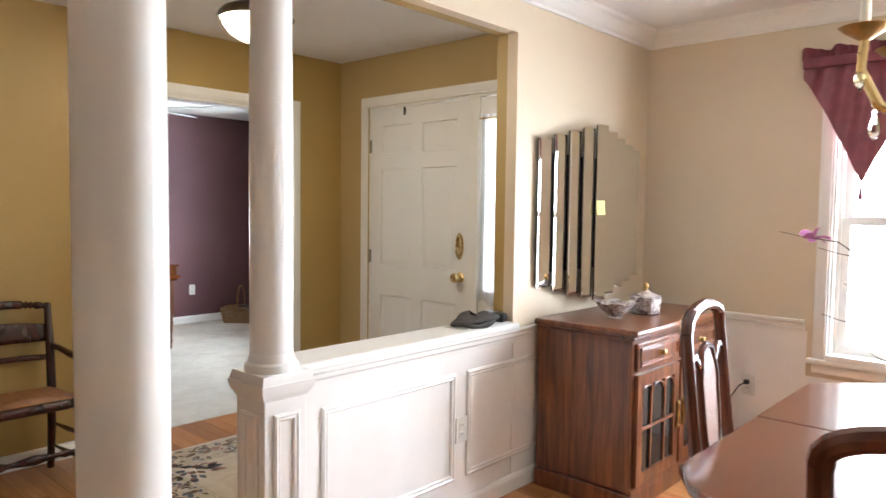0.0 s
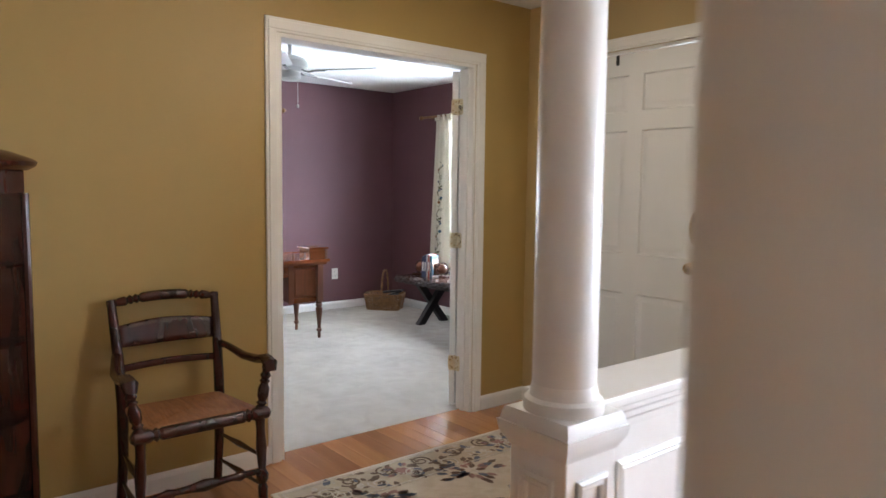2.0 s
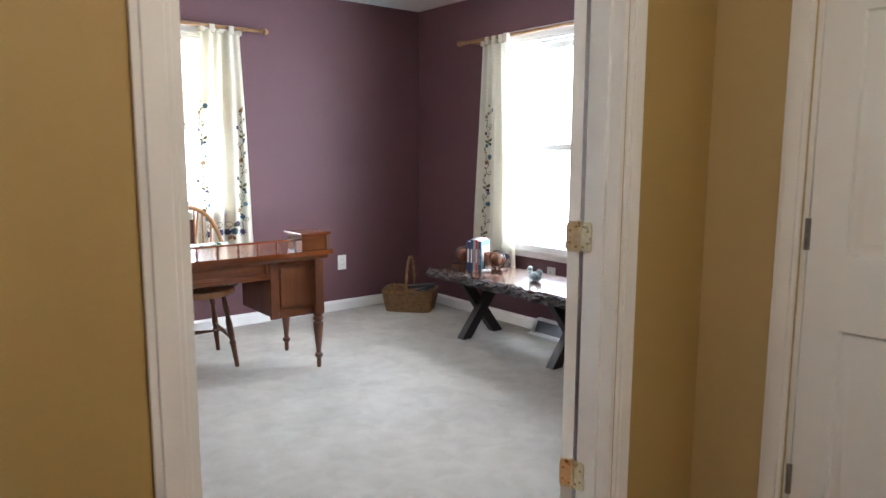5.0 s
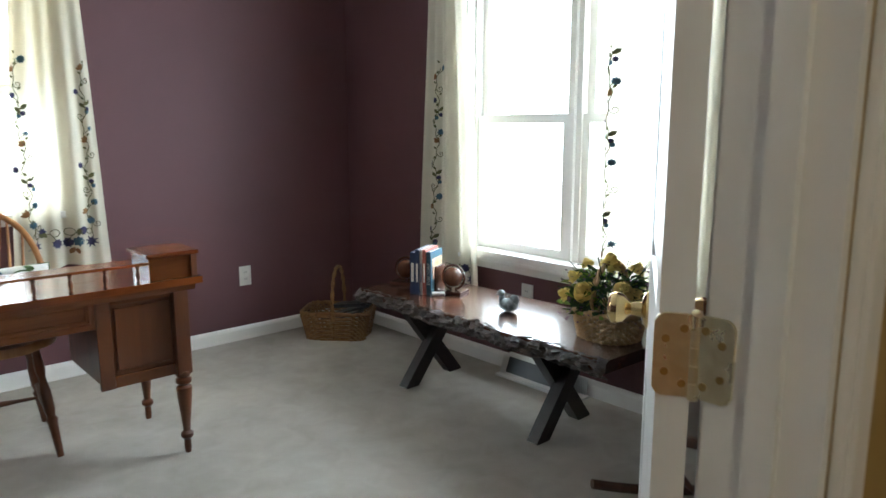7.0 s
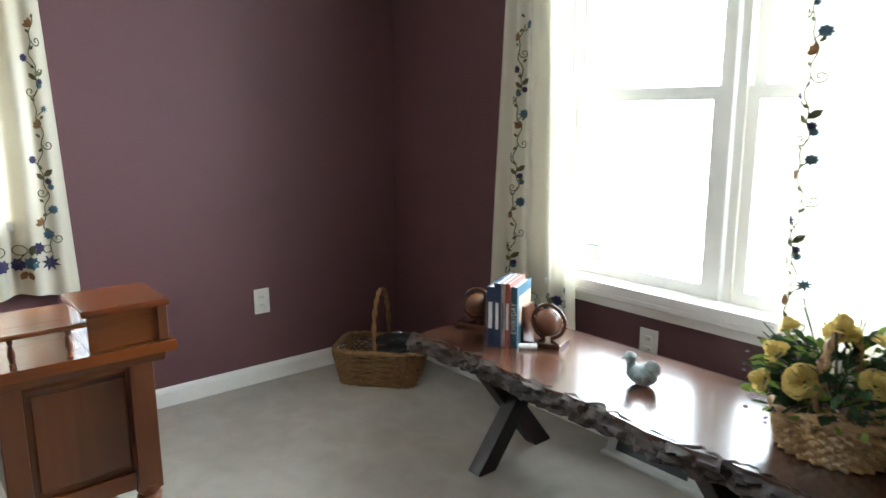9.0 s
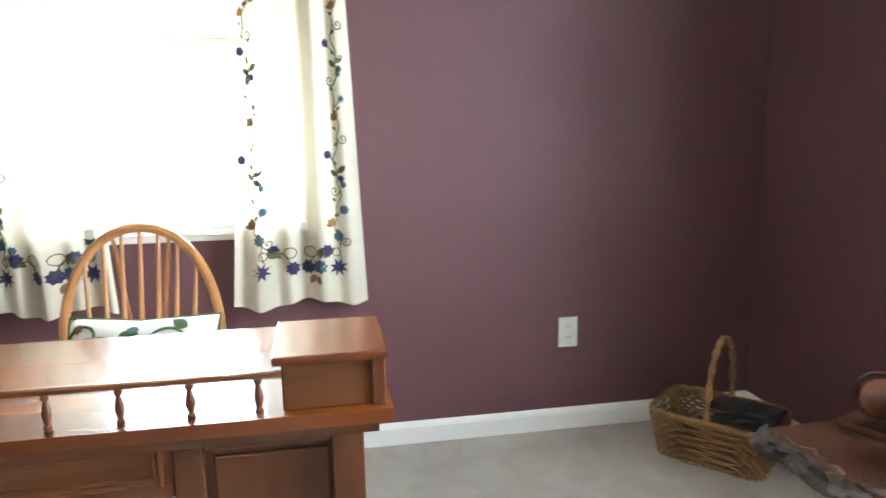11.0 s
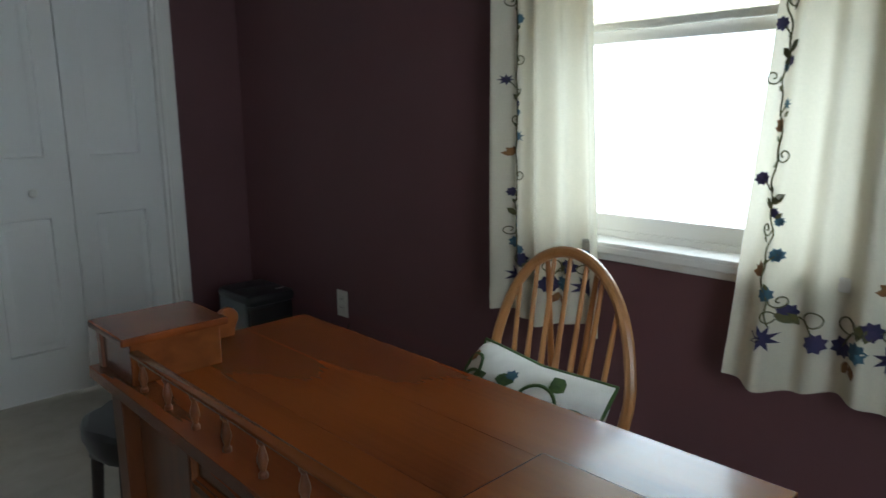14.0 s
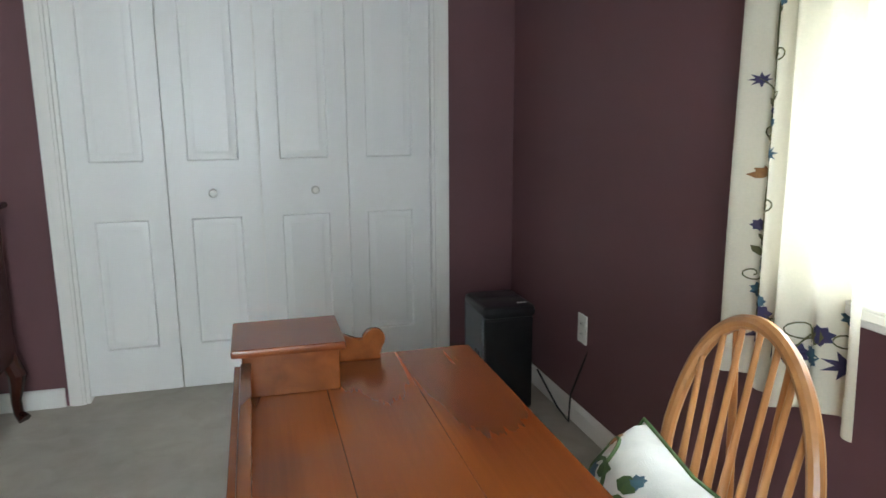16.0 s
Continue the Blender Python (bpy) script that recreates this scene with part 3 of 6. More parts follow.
part("cloth", sheet(lambda u, v: (0.015 + u * 0.225 + 0.02 * (1 - v) * (u - 0.5), -0.006 - 0.007 * math.sin(u * 44) * (0.6 + 0.4 * math.sin(v * 3)), 0.80 + 1.13 * v + (0.018 * math.sin(u * 12) if v == 0 else 0)), 60, 16), SHEER, sc)
part("rod", rod(B(), (0.0, -0.008, 1.91), (0.262, -0.008, 1.91), 0.006), BRASS, sc)

# half wall, wainscot, columns
bm = box(B(), -2.09, -1.97, 1.42, 2.68, 0, 0.80)
setting("wall_half", bm, WHITE, "white panelled half wall between dining room and foyer", "half wall")
bm = B()
slab(bm, [(-2.13, 1.36), (-1.93, 1.36), (-1.93, 2.679), (-2.13, 2.679)], 0.80, 0.83, 0.006)
profile_run(bm, [(d, h - 0.066 + 0.80) for d, h in RAIL], (-1.969, 1.42, 0), (-1.969, 2.68, 0), (1, 0, 0))
profile_run(bm, [(d, h - 0.066 + 0.80) for d, h in RAIL], (-2.091, 1.42, 0), (-2.091, 2.68, 0), (-1, 0, 0))
setting("trim_ledge", bm, WHITE, "white painted ledge capping the half wall", "ledge")
bm = box(B(), -1.97, -1.966, 2.68, 4.03, 0, 0.74)
wall(bm, "x", 4.026, 4.03, -1.966, 2.6, 0, 0.74, [(-1.02, 0.58, 0.50, 0.74)])
setting("wainscot", bm, WHITE, "white painted wainscot below the chair rail", "wainscot")
bm = B()
profile_run(bm, [(d, h + 0.735) for d, h in RAIL], (-1.97, 2.68, 0), (-1.97, 4.03, 0), (1, 0, 0))
profile_run(bm, [(d, h + 0.735) for d, h in RAIL], (-1.97, 4.03, 0), (-1.03, 4.03, 0), (0, -1, 0))
profile_run(bm, [(d, h + 0.735) for d, h in RAIL], (0.58, 4.03, 0), (2.6, 4.03, 0), (0, -1, 0))
setting("trim_chair_rail", bm, WHITE, "white moulded chair rail", "chair rail")
bm = B()
for a, b in ((1.53, 2.26), (2.34, 3.08), (3.16, 3.92)):
    frame_mould(bm, (-1.9655 if a > 2.6 else -1.9695, a, 0.17), (0, 1, 0), (0, 0, 1), b - a, 0.48)
frame_mould(bm, (-1.09, 4.0255, 0.17), (-1, 0, 0), (0, 0, 1), 0.78, 0.46)
setting("trim_wainscot", bm, WHITE, "white picture-frame mouldings on the wainscot", "moulding")
bm = B()
profile_run(bm, BASE, (-1.966, 1.42, 0), (-1.966, 4.026, 0), (1, 0, 0))
profile_run(bm, BASE, (-1.95, 4.026, 0), (2.6, 4.026, 0), (0, -1, 0))
profile_run(bm, BASE, (-2.09, 1.42, 0), (-2.09, 3.25, 0), (-1, 0, 0))
setting("baseboard_dining", bm, WHITE, "white baseboard along the dining room", "baseboard")
bm = B()
profile_run(bm, [(d, h + HD) for d, h in CROWN], (-1.97, 1.2, 0), (-1.97, 4.03, 0), (1, 0, 0))
profile_run(bm, [(d, h + HD) for d, h in CROWN], (-1.97, 4.03, 0), (2.6, 4.03, 0), (0, -1, 0))
setting("trim_crown", bm, WHITE, "white crown moulding round the dining room", "crown moulding")


def column(x, y, r, top, turn):
    c = thing("column", pose(x, y, 0), "smooth white round column on a panelled pedestal", "column", "columns at the dining room entry")
    m = pose(0, 0, 0, 0, 0, turn)
    part("pedestal", box(B(), -0.082, 0.082, -0.082, 0.082, 0, 0.775, 0.004, m), WHITE, c)
    part("plinth", box(B(), -0.098, 0.098, -0.098, 0.098, 0, 0.11, 0.008, m), WHITE, c)
    part("cap", lathe(lathe(B(), [(0.119, 0.745), (0.125, 0.755), (0.142, 0.775), (0.147, 0.800)], m @ pose(0, 0, 0, 0, 0, 45), 4), [(0.140, 0.800), (0.136, 0.815), (0.128, 0.83)], m @ pose(0, 0, 0, 0, 0, 45), 4), WHITE, c)
    for k in range(4):
        mm = m @ pose(0, 0, 0, 0, 0, 90 * k)
        b = frame_mould(B(), (-0.050, -0.0825, 0.15), (1, 0, 0), (0, 0, 1), 0.10, 0.55, 0.026)
        b.transform(mm)
        part("moulding", b, WHITE, c)
    part("shaft", lathe(B(), [(r + 0.018, 0.825), (r + 0.019, 0.84), (r + 0.016, 0.855), (r + 0.006, 0.862), (r + 0.004, 0.875), (r, 0.89), (r, 1.5), (r * 0.94, top - 0.09), (r * 0.94 + 0.008, top - 0.08), (r * 0.94 + 0.008, top - 0.065), (r * 0.95, top - 0.055), (r + 0.012, top - 0.03), (r + 0.02, top)], None, 48), WHITE, c)


column(-1.955, 1.312, 0.071, 2.20, 0)
column(-1.060, 0.447, 0.067, 2.20, 45)
# beam over the two columns
setting("beam", box(B(), -0.62, 0.66, -0.06, 0.06, 2.20, HD - 0.002, 0, pose(-1.48, 0.86, 0, 0, 0, -44)), BEIGE, "beige painted beam over the columns", "beam")


# windows
def hung_window(name, m, w, z0, z1, rail, label):
    """A double-hung window: x along the wall, y outwards, from x = 0 to w."""
    t = thing(name, m, label, "window")
    tagged(t, kind="structure")
    part("window_frame", wall(B(), "x", 0.05, 0.13, 0, w, z0, z1, [(0.03, w - 0.03, z0 + 0.03, z1 - 0.03)]), WHITE, t)
    for nm, lo, hi, y in (("upper_sash", rail - 0.02, z1 - 0.03, 0.095), ("lower_sash", z0 + 0.03, rail + 0.02, 0.06)):
        sash = part(nm, wall(B(), "x", y, y + 0.03, 0.03, w - 0.03, lo, hi, [(0.07, w - 0.07, lo + 0.045, hi - 0.04)]), WHITE, t)
        part("pane", box(B(), 0.07, w - 0.07, y + 0.012, y + 0.016, lo + 0.045, hi - 0.04), GLASS, sash).visible_shadow = False
    return t


hung_window("window_1", pose(-6.43, 4.74, 0), 0.663, 0.58, 2.03, 1.29, "white double-hung study window, bright outside")
hung_window("window_2", pose(-5.753, 4.74, 0), 0.663, 0.58, 2.03, 1.29, "white double-hung study window, bright outside")
hung_window("window_3", pose(-7.53, 2.15, 0, 0, 0, 90), 0.90, 0.84, 2.03, 1.42, "white double-hung study window, bright outside")
hung_window("window_4", pose(-0.92, 4.03, 0), 0.69, 0.60, 2.08, 1.33, "white double-hung dining window, bright outside")
hung_window("window_5", pose(-0.21, 4.03, 0), 0.69, 0.60, 2.08, 1.33, "white double-hung dining window, bright outside")


def window_trim(name, along, c, out, u0, u1, z0, z1, skirt=0.075, lift=0.034):
    bm = casing(B(), c, out, u0, u1, z1, along, 0.07, z0)
    d = sorted((c - out * 0.058, c + out * 0.045))
    f = sorted((c - out * 0.049, c - out * 0.0005))
    for a, b, lo, hi in ((u0, u0 + 0.012, z0, z1 - 0.012), (u1 - 0.012, u1, z0, z1 - 0.012), (u0, u1, z1 - 0.012, z1)):
        if along == "x":
            box(bm, a, b, f[0], f[1], lo, hi)
        else:
            box(bm, f[0], f[1], a, b, lo, hi)
    e = sorted((c, c + out * 0.016))
    if along == "x":
        box(bm, u0 - 0.09, u1 + 0.09, *sorted((c + out * 0.0005, c + out * 0.045)), z0 - 0.022, z0 + 0.003, 0.005)
        box(bm, u0 + 0.001, u1 - 0.001, d[0], d[1], z0 + 0.0005, z0 + lift, 0.003)
        box(bm, u0 - 0.07, u1 + 0.07, e[0], e[1], z0 - skirt, z0 - 0.023, 0.004)
    else:
        box(bm, *sorted((c + out * 0.0005, c + out * 0.045)), u0 - 0.09, u1 + 0.09, z0 - 0.022, z0 + 0.003, 0.005)
        box(bm, d[0], d[1], u0 + 0.001, u1 - 0.001, z0 + 0.0005, z0 + lift, 0.003)
        box(bm, e[0], e[1], u0 - 0.07, u1 + 0.07, z0 - skirt, z0 - 0.023, 0.004)
    setting(name, bm, WHITE, "white window casing and sill", "window trim")


window_trim("window_sill_1", "x", 4.74, -1, -6.43, -5.09, 0.58, 2.03, 0.062)
window_trim("window_sill_2", "y", -7.53, 1, 2.15, 3.05, 0.84, 2.03, 0.046, 0.012)
window_trim("window_sill_3", "x", 4.03, -1, -0.92, 0.48, 0.60, 2.08)
bl = thing("cellular_blind", pose(-7.53, 2.15, 0, 0, 0, 90), "pale pleated blind drawn halfway down the window", "blind")
part("pleats", sheet(lambda u, v: (0.035 + 0.83 * u, 0.045 - 0.006 * (round(v * 60) % 2), 1.45 + 0.55 * v), 2, 60), BLIND, bl)
part("bottom_rail", box(B(), 0.033, 0.867, 0.030, 0.05, 1.43, 1.452, 0.004), IVORY, bl)

# closet
bm = casing(B(), 0.30, 1, SOUTH[0], SOUTH[1], SOUTH[3], "x")
box(bm, -7.14, -7.125, 0.18, 0.30, 0, 2.03)
box(bm, -5.575, -5.56, 0.18, 0.30, 0, 2.03)
box(bm, -7.14, -5.56, 0.18, 0.30, 2.005, 2.03)
setting("trim_closet", bm, WHITE, "white casing round the closet", "door casing")
cd = thing("closet_doors", pose(-7.124, 0.262, 0.022), "white panelled bifold closet doors, closed", "closet door")
for k in range(4):
    x = 0.003 + k * 0.388
    b = panelled(B(), 0.382, 1.972, 0.03, [(0.085, 0.384 - 0.085, 0.20, 0.77), (0.085, 0.384 - 0.085, 1.02, 1.80)], 0.013)
    b.transform(pose(x, 0, 0))
    p = part("panel", b, DOORW, cd)
    if k in (1, 2):
        part("knob", lathe(B(), [(0.011, 0), (0.010, 0.012), (0.017, 0.018), (0.019, 0.026), (0.014, 0.033), (0, 0.035)], pose(x + (0.15 if k == 1 else 0.20), 0.015, 0.88, -90), 18), IVORY, p, "round white knob")

# ---- study: desk and chairs ----
LEGP = [(0, 0.011), (0.06, 0.014), (0.16, 0.013), (0.20, 0.024), (0.24, 0.024), (0.27, 0.014), (0.32, 0.015), (0.70, 0.028), (0.80, 0.030), (0.83, 0.020), (0.86, 0.030), (0.90, 0.030), (0.92, 0.022), (0.96, 0.031), (1, 0.031)]
dk = thing("desk", pose(-6.52, 2.575, 0), "honey pine writing desk with spindle gallery and end boxes", "desk")
for x0, x1 in ((-0.265, -0.092), (-0.0915, 0.0845), (0.085, 0.265)):
    part("desktop_board", box(B(), x0, x1, -0.61, 0.61, 0.674, 0.700, 0.0009), BOARD, dk)
part("front_moulding", profile_run(B(), [(0, 0.650), (0.012, 0.650), (0.020, 0.664), (0.020, 0.674), (0, 0.674)], (0.232, -0.585, 0), (0.232, 0.585, 0), (1, 0, 0)), PINE, dk)
part("apron", box(B(), 0.205, 0.222, -0.24, 0.24, 0.555, 0.674), PINE, dk)
part("apron_panel", frame_mould(B(), (0.2225, -0.22, 0.575), (0, 1, 0), (0, 0, 1), 0.44, 0.085, 0.02, 0.008), PINE, dk)
part("apron", box(B(), -0.225, -0.208, -0.24, 0.24, 0.575, 0.674), PINE, dk)
for s in (1, -1):
    y0, y1 = sorted((s * 0.245, s * 0.532))
    ped = part("pedestal", box(B(), -0.205, 0.205, y0, y1, 0.335, 0.674, 0.003), SHADEPINE, dk)
    part("stile", box(B(), 0.2055, 0.226, *sorted((s * 0.235, s * 0.285)), 0.325, 0.674, 0.003), SHADEPINE, ped)
    part("bottom_rail", box(B(), 0.2055, 0.220, *sorted((s * 0.285, s * 0.510)), 0.325, 0.368, 0.003), PINE, ped)
    part("top_rail", box(B(), 0.2055, 0.220, *sorted((s * 0.285, s * 0.510)), 0.630, 0.674, 0.003), PINE, ped)
    part("raised_panel", box(B(), 0.2055, 0.213, *sorted((s * 0.300, s * 0.498)), 0.384, 0.616, 0.004), SHADEPINE, ped)
    for k, (z0, z1) in enumerate(((0.345, 0.50), (0.51, 0.665))):
        dr = part("drawer", box(B(), -0.222, -0.2055, y0 + 0.012, y1 - 0.012, z0, z1, 0.004), PINE, ped)
        part("pull", ball(B(), (-0.232, (y0 + y1) / 2, (z0 + z1) / 2), 0.012, 0.014, 0.014, 12), BRASS, dr)
    for x in (0.215, -0.215):
        lg = part("leg", turned(B(), (x, s * 0.530, 0), (x, s * 0.530, 0.335), LEGP, 18), SHADEPINE, dk)
        part("post", box(B(), x - 0.028, x + 0.028, s * 0.530 - 0.028, s * 0.530 + 0.028, 0.325, 0.674, 0.003), SHADEPINE, lg)
    y0, y1 = sorted((s * 0.42, s * 0.590))
    bx = part("end_box", box(B(), 0.058, 0.242, y0 + 0.004, y1 - 0.004, 0.700, 0.786, 0.003), PINE, dk)
    part("box_lid", box(B(), 0.046, 0.262, y0 - 0.010, y1 + 0.012, 0.786, 0.802, 0.004), BOARD, bx)
    part("box_post", box(B(), 0.228, 0.248, *sorted((s * 0.575, s * 0.598)), 0.700, 0.786, 0.002), SHADEPINE, bx)
    ol = [(0.058, 0.0), (0.058, 0.075), (0.03, 0.060), (0.0, 0.045), (-0.015, 0.045)] + [(-0.035 + 0.026 * math.cos(radians(a)), 0.045 + 0.026 * math.sin(radians(a))) for a in range(20, 260, 20)] + [(-0.05, 0.0)]
    b = slab(B(), ol, -0.008, 0.008, 0.003)
    b.transform(pose(0, s * 0.582, 0.70, 90))
    part("scroll_bracket", b, PINE, bx)
part("gallery_rail", box(B(), 0.226, 0.246, -0.425, 0.425, 0.762, 0.772, 0.003), PINE, dk)
for k in range(8):
    y = -0.385 + k * 0.11
    part("spindle", turned(B(), (0.236, y, 0.700), (0.236, y, 0.762), [(0, 0.007), (0.10, 0.007), (0.16, 0.004), (0.42, 0.0085), (0.55, 0.0075), (0.80, 0.0035), (0.88, 0.007), (1, 0.007)], 12), SHADEPINE, dk)
WLEG = [(0, 0.012), (0.30, 0.017), (0.34, 0.021), (0.37, 0.014), (0.42, 0.019), (0.60, 0.019), (0.72, 0.012), (0.78, 0.018), (1, 0.013)]
wc = thing("windsor_chair", pose(-6.83, 2.580, 0, 0, 0, -8), "light oak hoop-back windsor chair at the desk", "chair")
ol = []
for i in range(36):
    a = 2 * math.pi * i / 36
    ol.append((0.205 * math.cos(a) + 0.012, 0.215 * (math.sin(a)) * (1.0 + 0.06 * math.cos(a))))
part("seat", slab(B(), ol, 0.42, 0.455, 0.012), LIGHTOAK, wc)
legs = []
# Oak legs in the darker pine, which stands for their backlit shade.
for x, y, tx, ty in ((0.21, 0.175, 0.12, 0.13), (0.21, -0.235, 0.12, -0.13), (-0.20, 0.155, -0.12, 0.11), (-0.21, -0.225, -0.12, -0.11)):
    part("leg", turned(B(), (x, y, 0), (tx, ty, 0.425), WLEG), SHADEPINE, wc)
ST = [(0, 0.006), (0.25, 0.008), (0.5, 0.013), (0.75, 0.008), (1, 0.006)]
for s in (1, -1):
    part("stretcher", turned(B(), (0.174, s * 0.167 - 0.020, 0.17), (-0.170, s * 0.155 - 0.020, 0.19), ST), SHADEPINE, wc)
part("stretcher", turned(B(), (0, 0.140, 0.18), (0, -0.180, 0.18), ST), SHADEPINE, wc)


def hoop(s):
    """The bent back at share s: narrow feet, round top."""
    a = math.pi * s
    e = 0.212 * math.cos(a)
    z = 0.455 + 0.460 * abs(math.sin(a)) ** 0.62
    return Vector((-0.150 - 0.075 * (z - 0.455) / 0.475, e * (0.80 + 0.20 * min(1, (z - 0.455) / 0.2)), z))


part("hoop", tube(B(), [hoop(i / 40) for i in range(41)], 0.0125, 10), LIGHTOAK, wc, "bent light oak hoop")
for k in range(7):
    y = -0.145 + k * 0.0483
    best = min((hoop(i / 400) for i in range(401)), key=lambda p: abs(p.y - y) + (1 if p.z < 0.6 else 0))
    part("back_spindle", turned(B(), (-0.145, y * 0.85, 0.45), best, [(0, 0.006), (0.3, 0.009), (0.6, 0.006), (1, 0.005)]), LIGHTOAK, wc)
for s in (1, -1):
    part("brace_spindle", turned(B(), (-0.205, s * 0.02, 0.45), (-0.225, s * 0.075, 0.905), [(0, 0.006), (0.4, 0.008), (1, 0.005)]), LIGHTOAK, wc)


def pillow_pt(u, v, s):
    k = (1 - abs(u) ** 3.2) * (1 - abs(v) ** 3.2)
    n = 0.012 * noise.noise(Vector((u * 2, v * 2, s)))
    return Vector((0.185 * u * (1 - 0.07 * (1 - abs(v))), 0.15 * v * (1 - 0.09 * (1 - abs(u))), s * 0.088 * max(k, 0) ** 0.55 + n * k))


pm = pose(-6.855, 2.625, 0.580, 0, 56, -6) @ pose(0, 0, 0, 0, 0, 90)
cu = thing("cushion", pm, "white cushion with crewel vine embroidery on the chair", "cushion")
bm = B()
for s in (1, -1):
    g = [[bm.verts.new(pillow_pt(-1 + i / 10, -1 + j / 10, s)) for i in range(21)] for j in range(21)]
    for j in range(20):
        for i in range(20):
            bm.faces.new((g[j][i], g[j][i + 1], g[j + 1][i + 1], g[j + 1][i]))
part("cover", bm, COTTON, cu)
GREEN = mat("green_yarn", (0.07, 0.12, 0.03), (0.04, 0.08, 0.03), 0.9, scale=40, bump=0.3)
edge = [(-1 + i / 5, -1) for i in range(10)] + [(1, -1 + i / 5) for i in range(10)] + [(1 - i / 5, 1) for i in range(10)] + [(-1, 1 - i / 5) for i in range(11)]
part("piping", tube(B(), [pillow_pt(u, v, 1) for u, v in edge], 0.0042, 6), GREEN, cu, "green corded edge")


def on_pillow(u, v, d=0.003):
    p = pillow_pt(u, v, 1)
    return p + Vector((0, 0, d))


vn, lf = B(), B()
random.seed(3)


def patch(bm, fn, u, v, r, ang, kind):
    """A stitched leaf or flower; fn maps (du, dv, lift) in metres to a place."""
    if kind != "leaf":
        c = bm.verts.new(fn(u, v, 0.006))
        ring = []
        for i in range(16):
            a = ang + math.pi * i / 8
            k = r if i % 2 == 0 else r * (0.45 if kind == "star" else 0.74)
            ring.append(bm.verts.new(fn(u + k * math.cos(a), v + k * math.sin(a), 0.003)))
        for i in range(16):
            bm.faces.new((c, ring[i], ring[(i + 1) % 16]))
    else:
        ca, sa = math.cos(ang), math.sin(ang)
        pts = [(0, 0), (0.3, 0.22), (0.65, 0.25), (1, 0), (0.65, -0.25), (0.3, -0.22)]
        vs = [bm.verts.new(fn(u + r * (x * ca - y * sa), v + r * (x * sa + y * ca), 0.004)) for x, y in pts]
        bm.faces.new(vs)


pf = lambda x, y, d: on_pillow(max(-0.97, min(0.97, x / 0.185)), max(-0.97, min(0.97, y / 0.15)), d)
for path in ([(-0.17 + 0.34 * i / 40, 0.055 * math.sin(i / 5.0) + 0.02) for i in range(41)], [(-0.16 + 0.011 * i, -0.085 + 0.03 * math.sin(i / 3.5)) for i in range(30)],
             [(0.085 + 0.046 * math.cos(i / 4), 0.055 + 0.042 * math.sin(i / 4)) for i in range(27)], [(-0.125 + 0.036 * math.cos(i / 4), 0.075 + 0.036 * math.sin(i / 4)) for i in range(20)],
             [(0.02 + 0.04 * math.cos(i / 4), -0.06 + 0.04 * math.sin(i / 4)) for i in range(22)], [(0.13 - 0.002 * i, 0.02 - 0.004 * i) for i in range(26)]):
    tube(vn, [pf(x, y, 0.002) for x, y in path], 0.0036, 5)
for x, y, a in ((-0.13, 0.02, 2.2), (-0.10, 0.05, 0.6), (-0.03, 0.075, 0.2), (-0.02, 0.03, 5.6), (0.03, 0.06, 3.4), (0.06, 0.005, 0.3), (0.12, -0.02, 5.2), (-0.06, -0.05, 1.0), (0.05, -0.10, 0.4), (-0.14, -0.07, 1.9), (0.13, 0.10, 2.6)):
    patch(lf, pf, x, y, 0.050, a, "leaf")
    patch(lf, pf, x, y, 0.034, a + 0.5, "leaf")
for x, y, r, m_ in ((-0.125, 0.035, 0.028, TEAL), (0.0, 0.095, 0.018, TEAL), (0.02, -0.06, 0.026, MAROON), (0.13, -0.06, 0.026, NAVY), (-0.14, 0.105, 0.017, RUST), (-0.05, -0.1, 0.022, NAVY)):
    patch(fl := B(), pf, x, y, r, 0.3, "flower")
    part("stitched_flower", fl, m_, cu)
part("stitched_vines", vn, GREEN, cu, "green stitched vines")
part("stitched_leaves", lf, GREEN, cu)

# ---- study: curtains ----
def bud(lot):
    lot.append(B())
    return lot[-1]


TAN = mat("tan_rod", (0.36, 0.20, 0.08), (0.25, 0.13, 0.05), 0.4, scale=20)


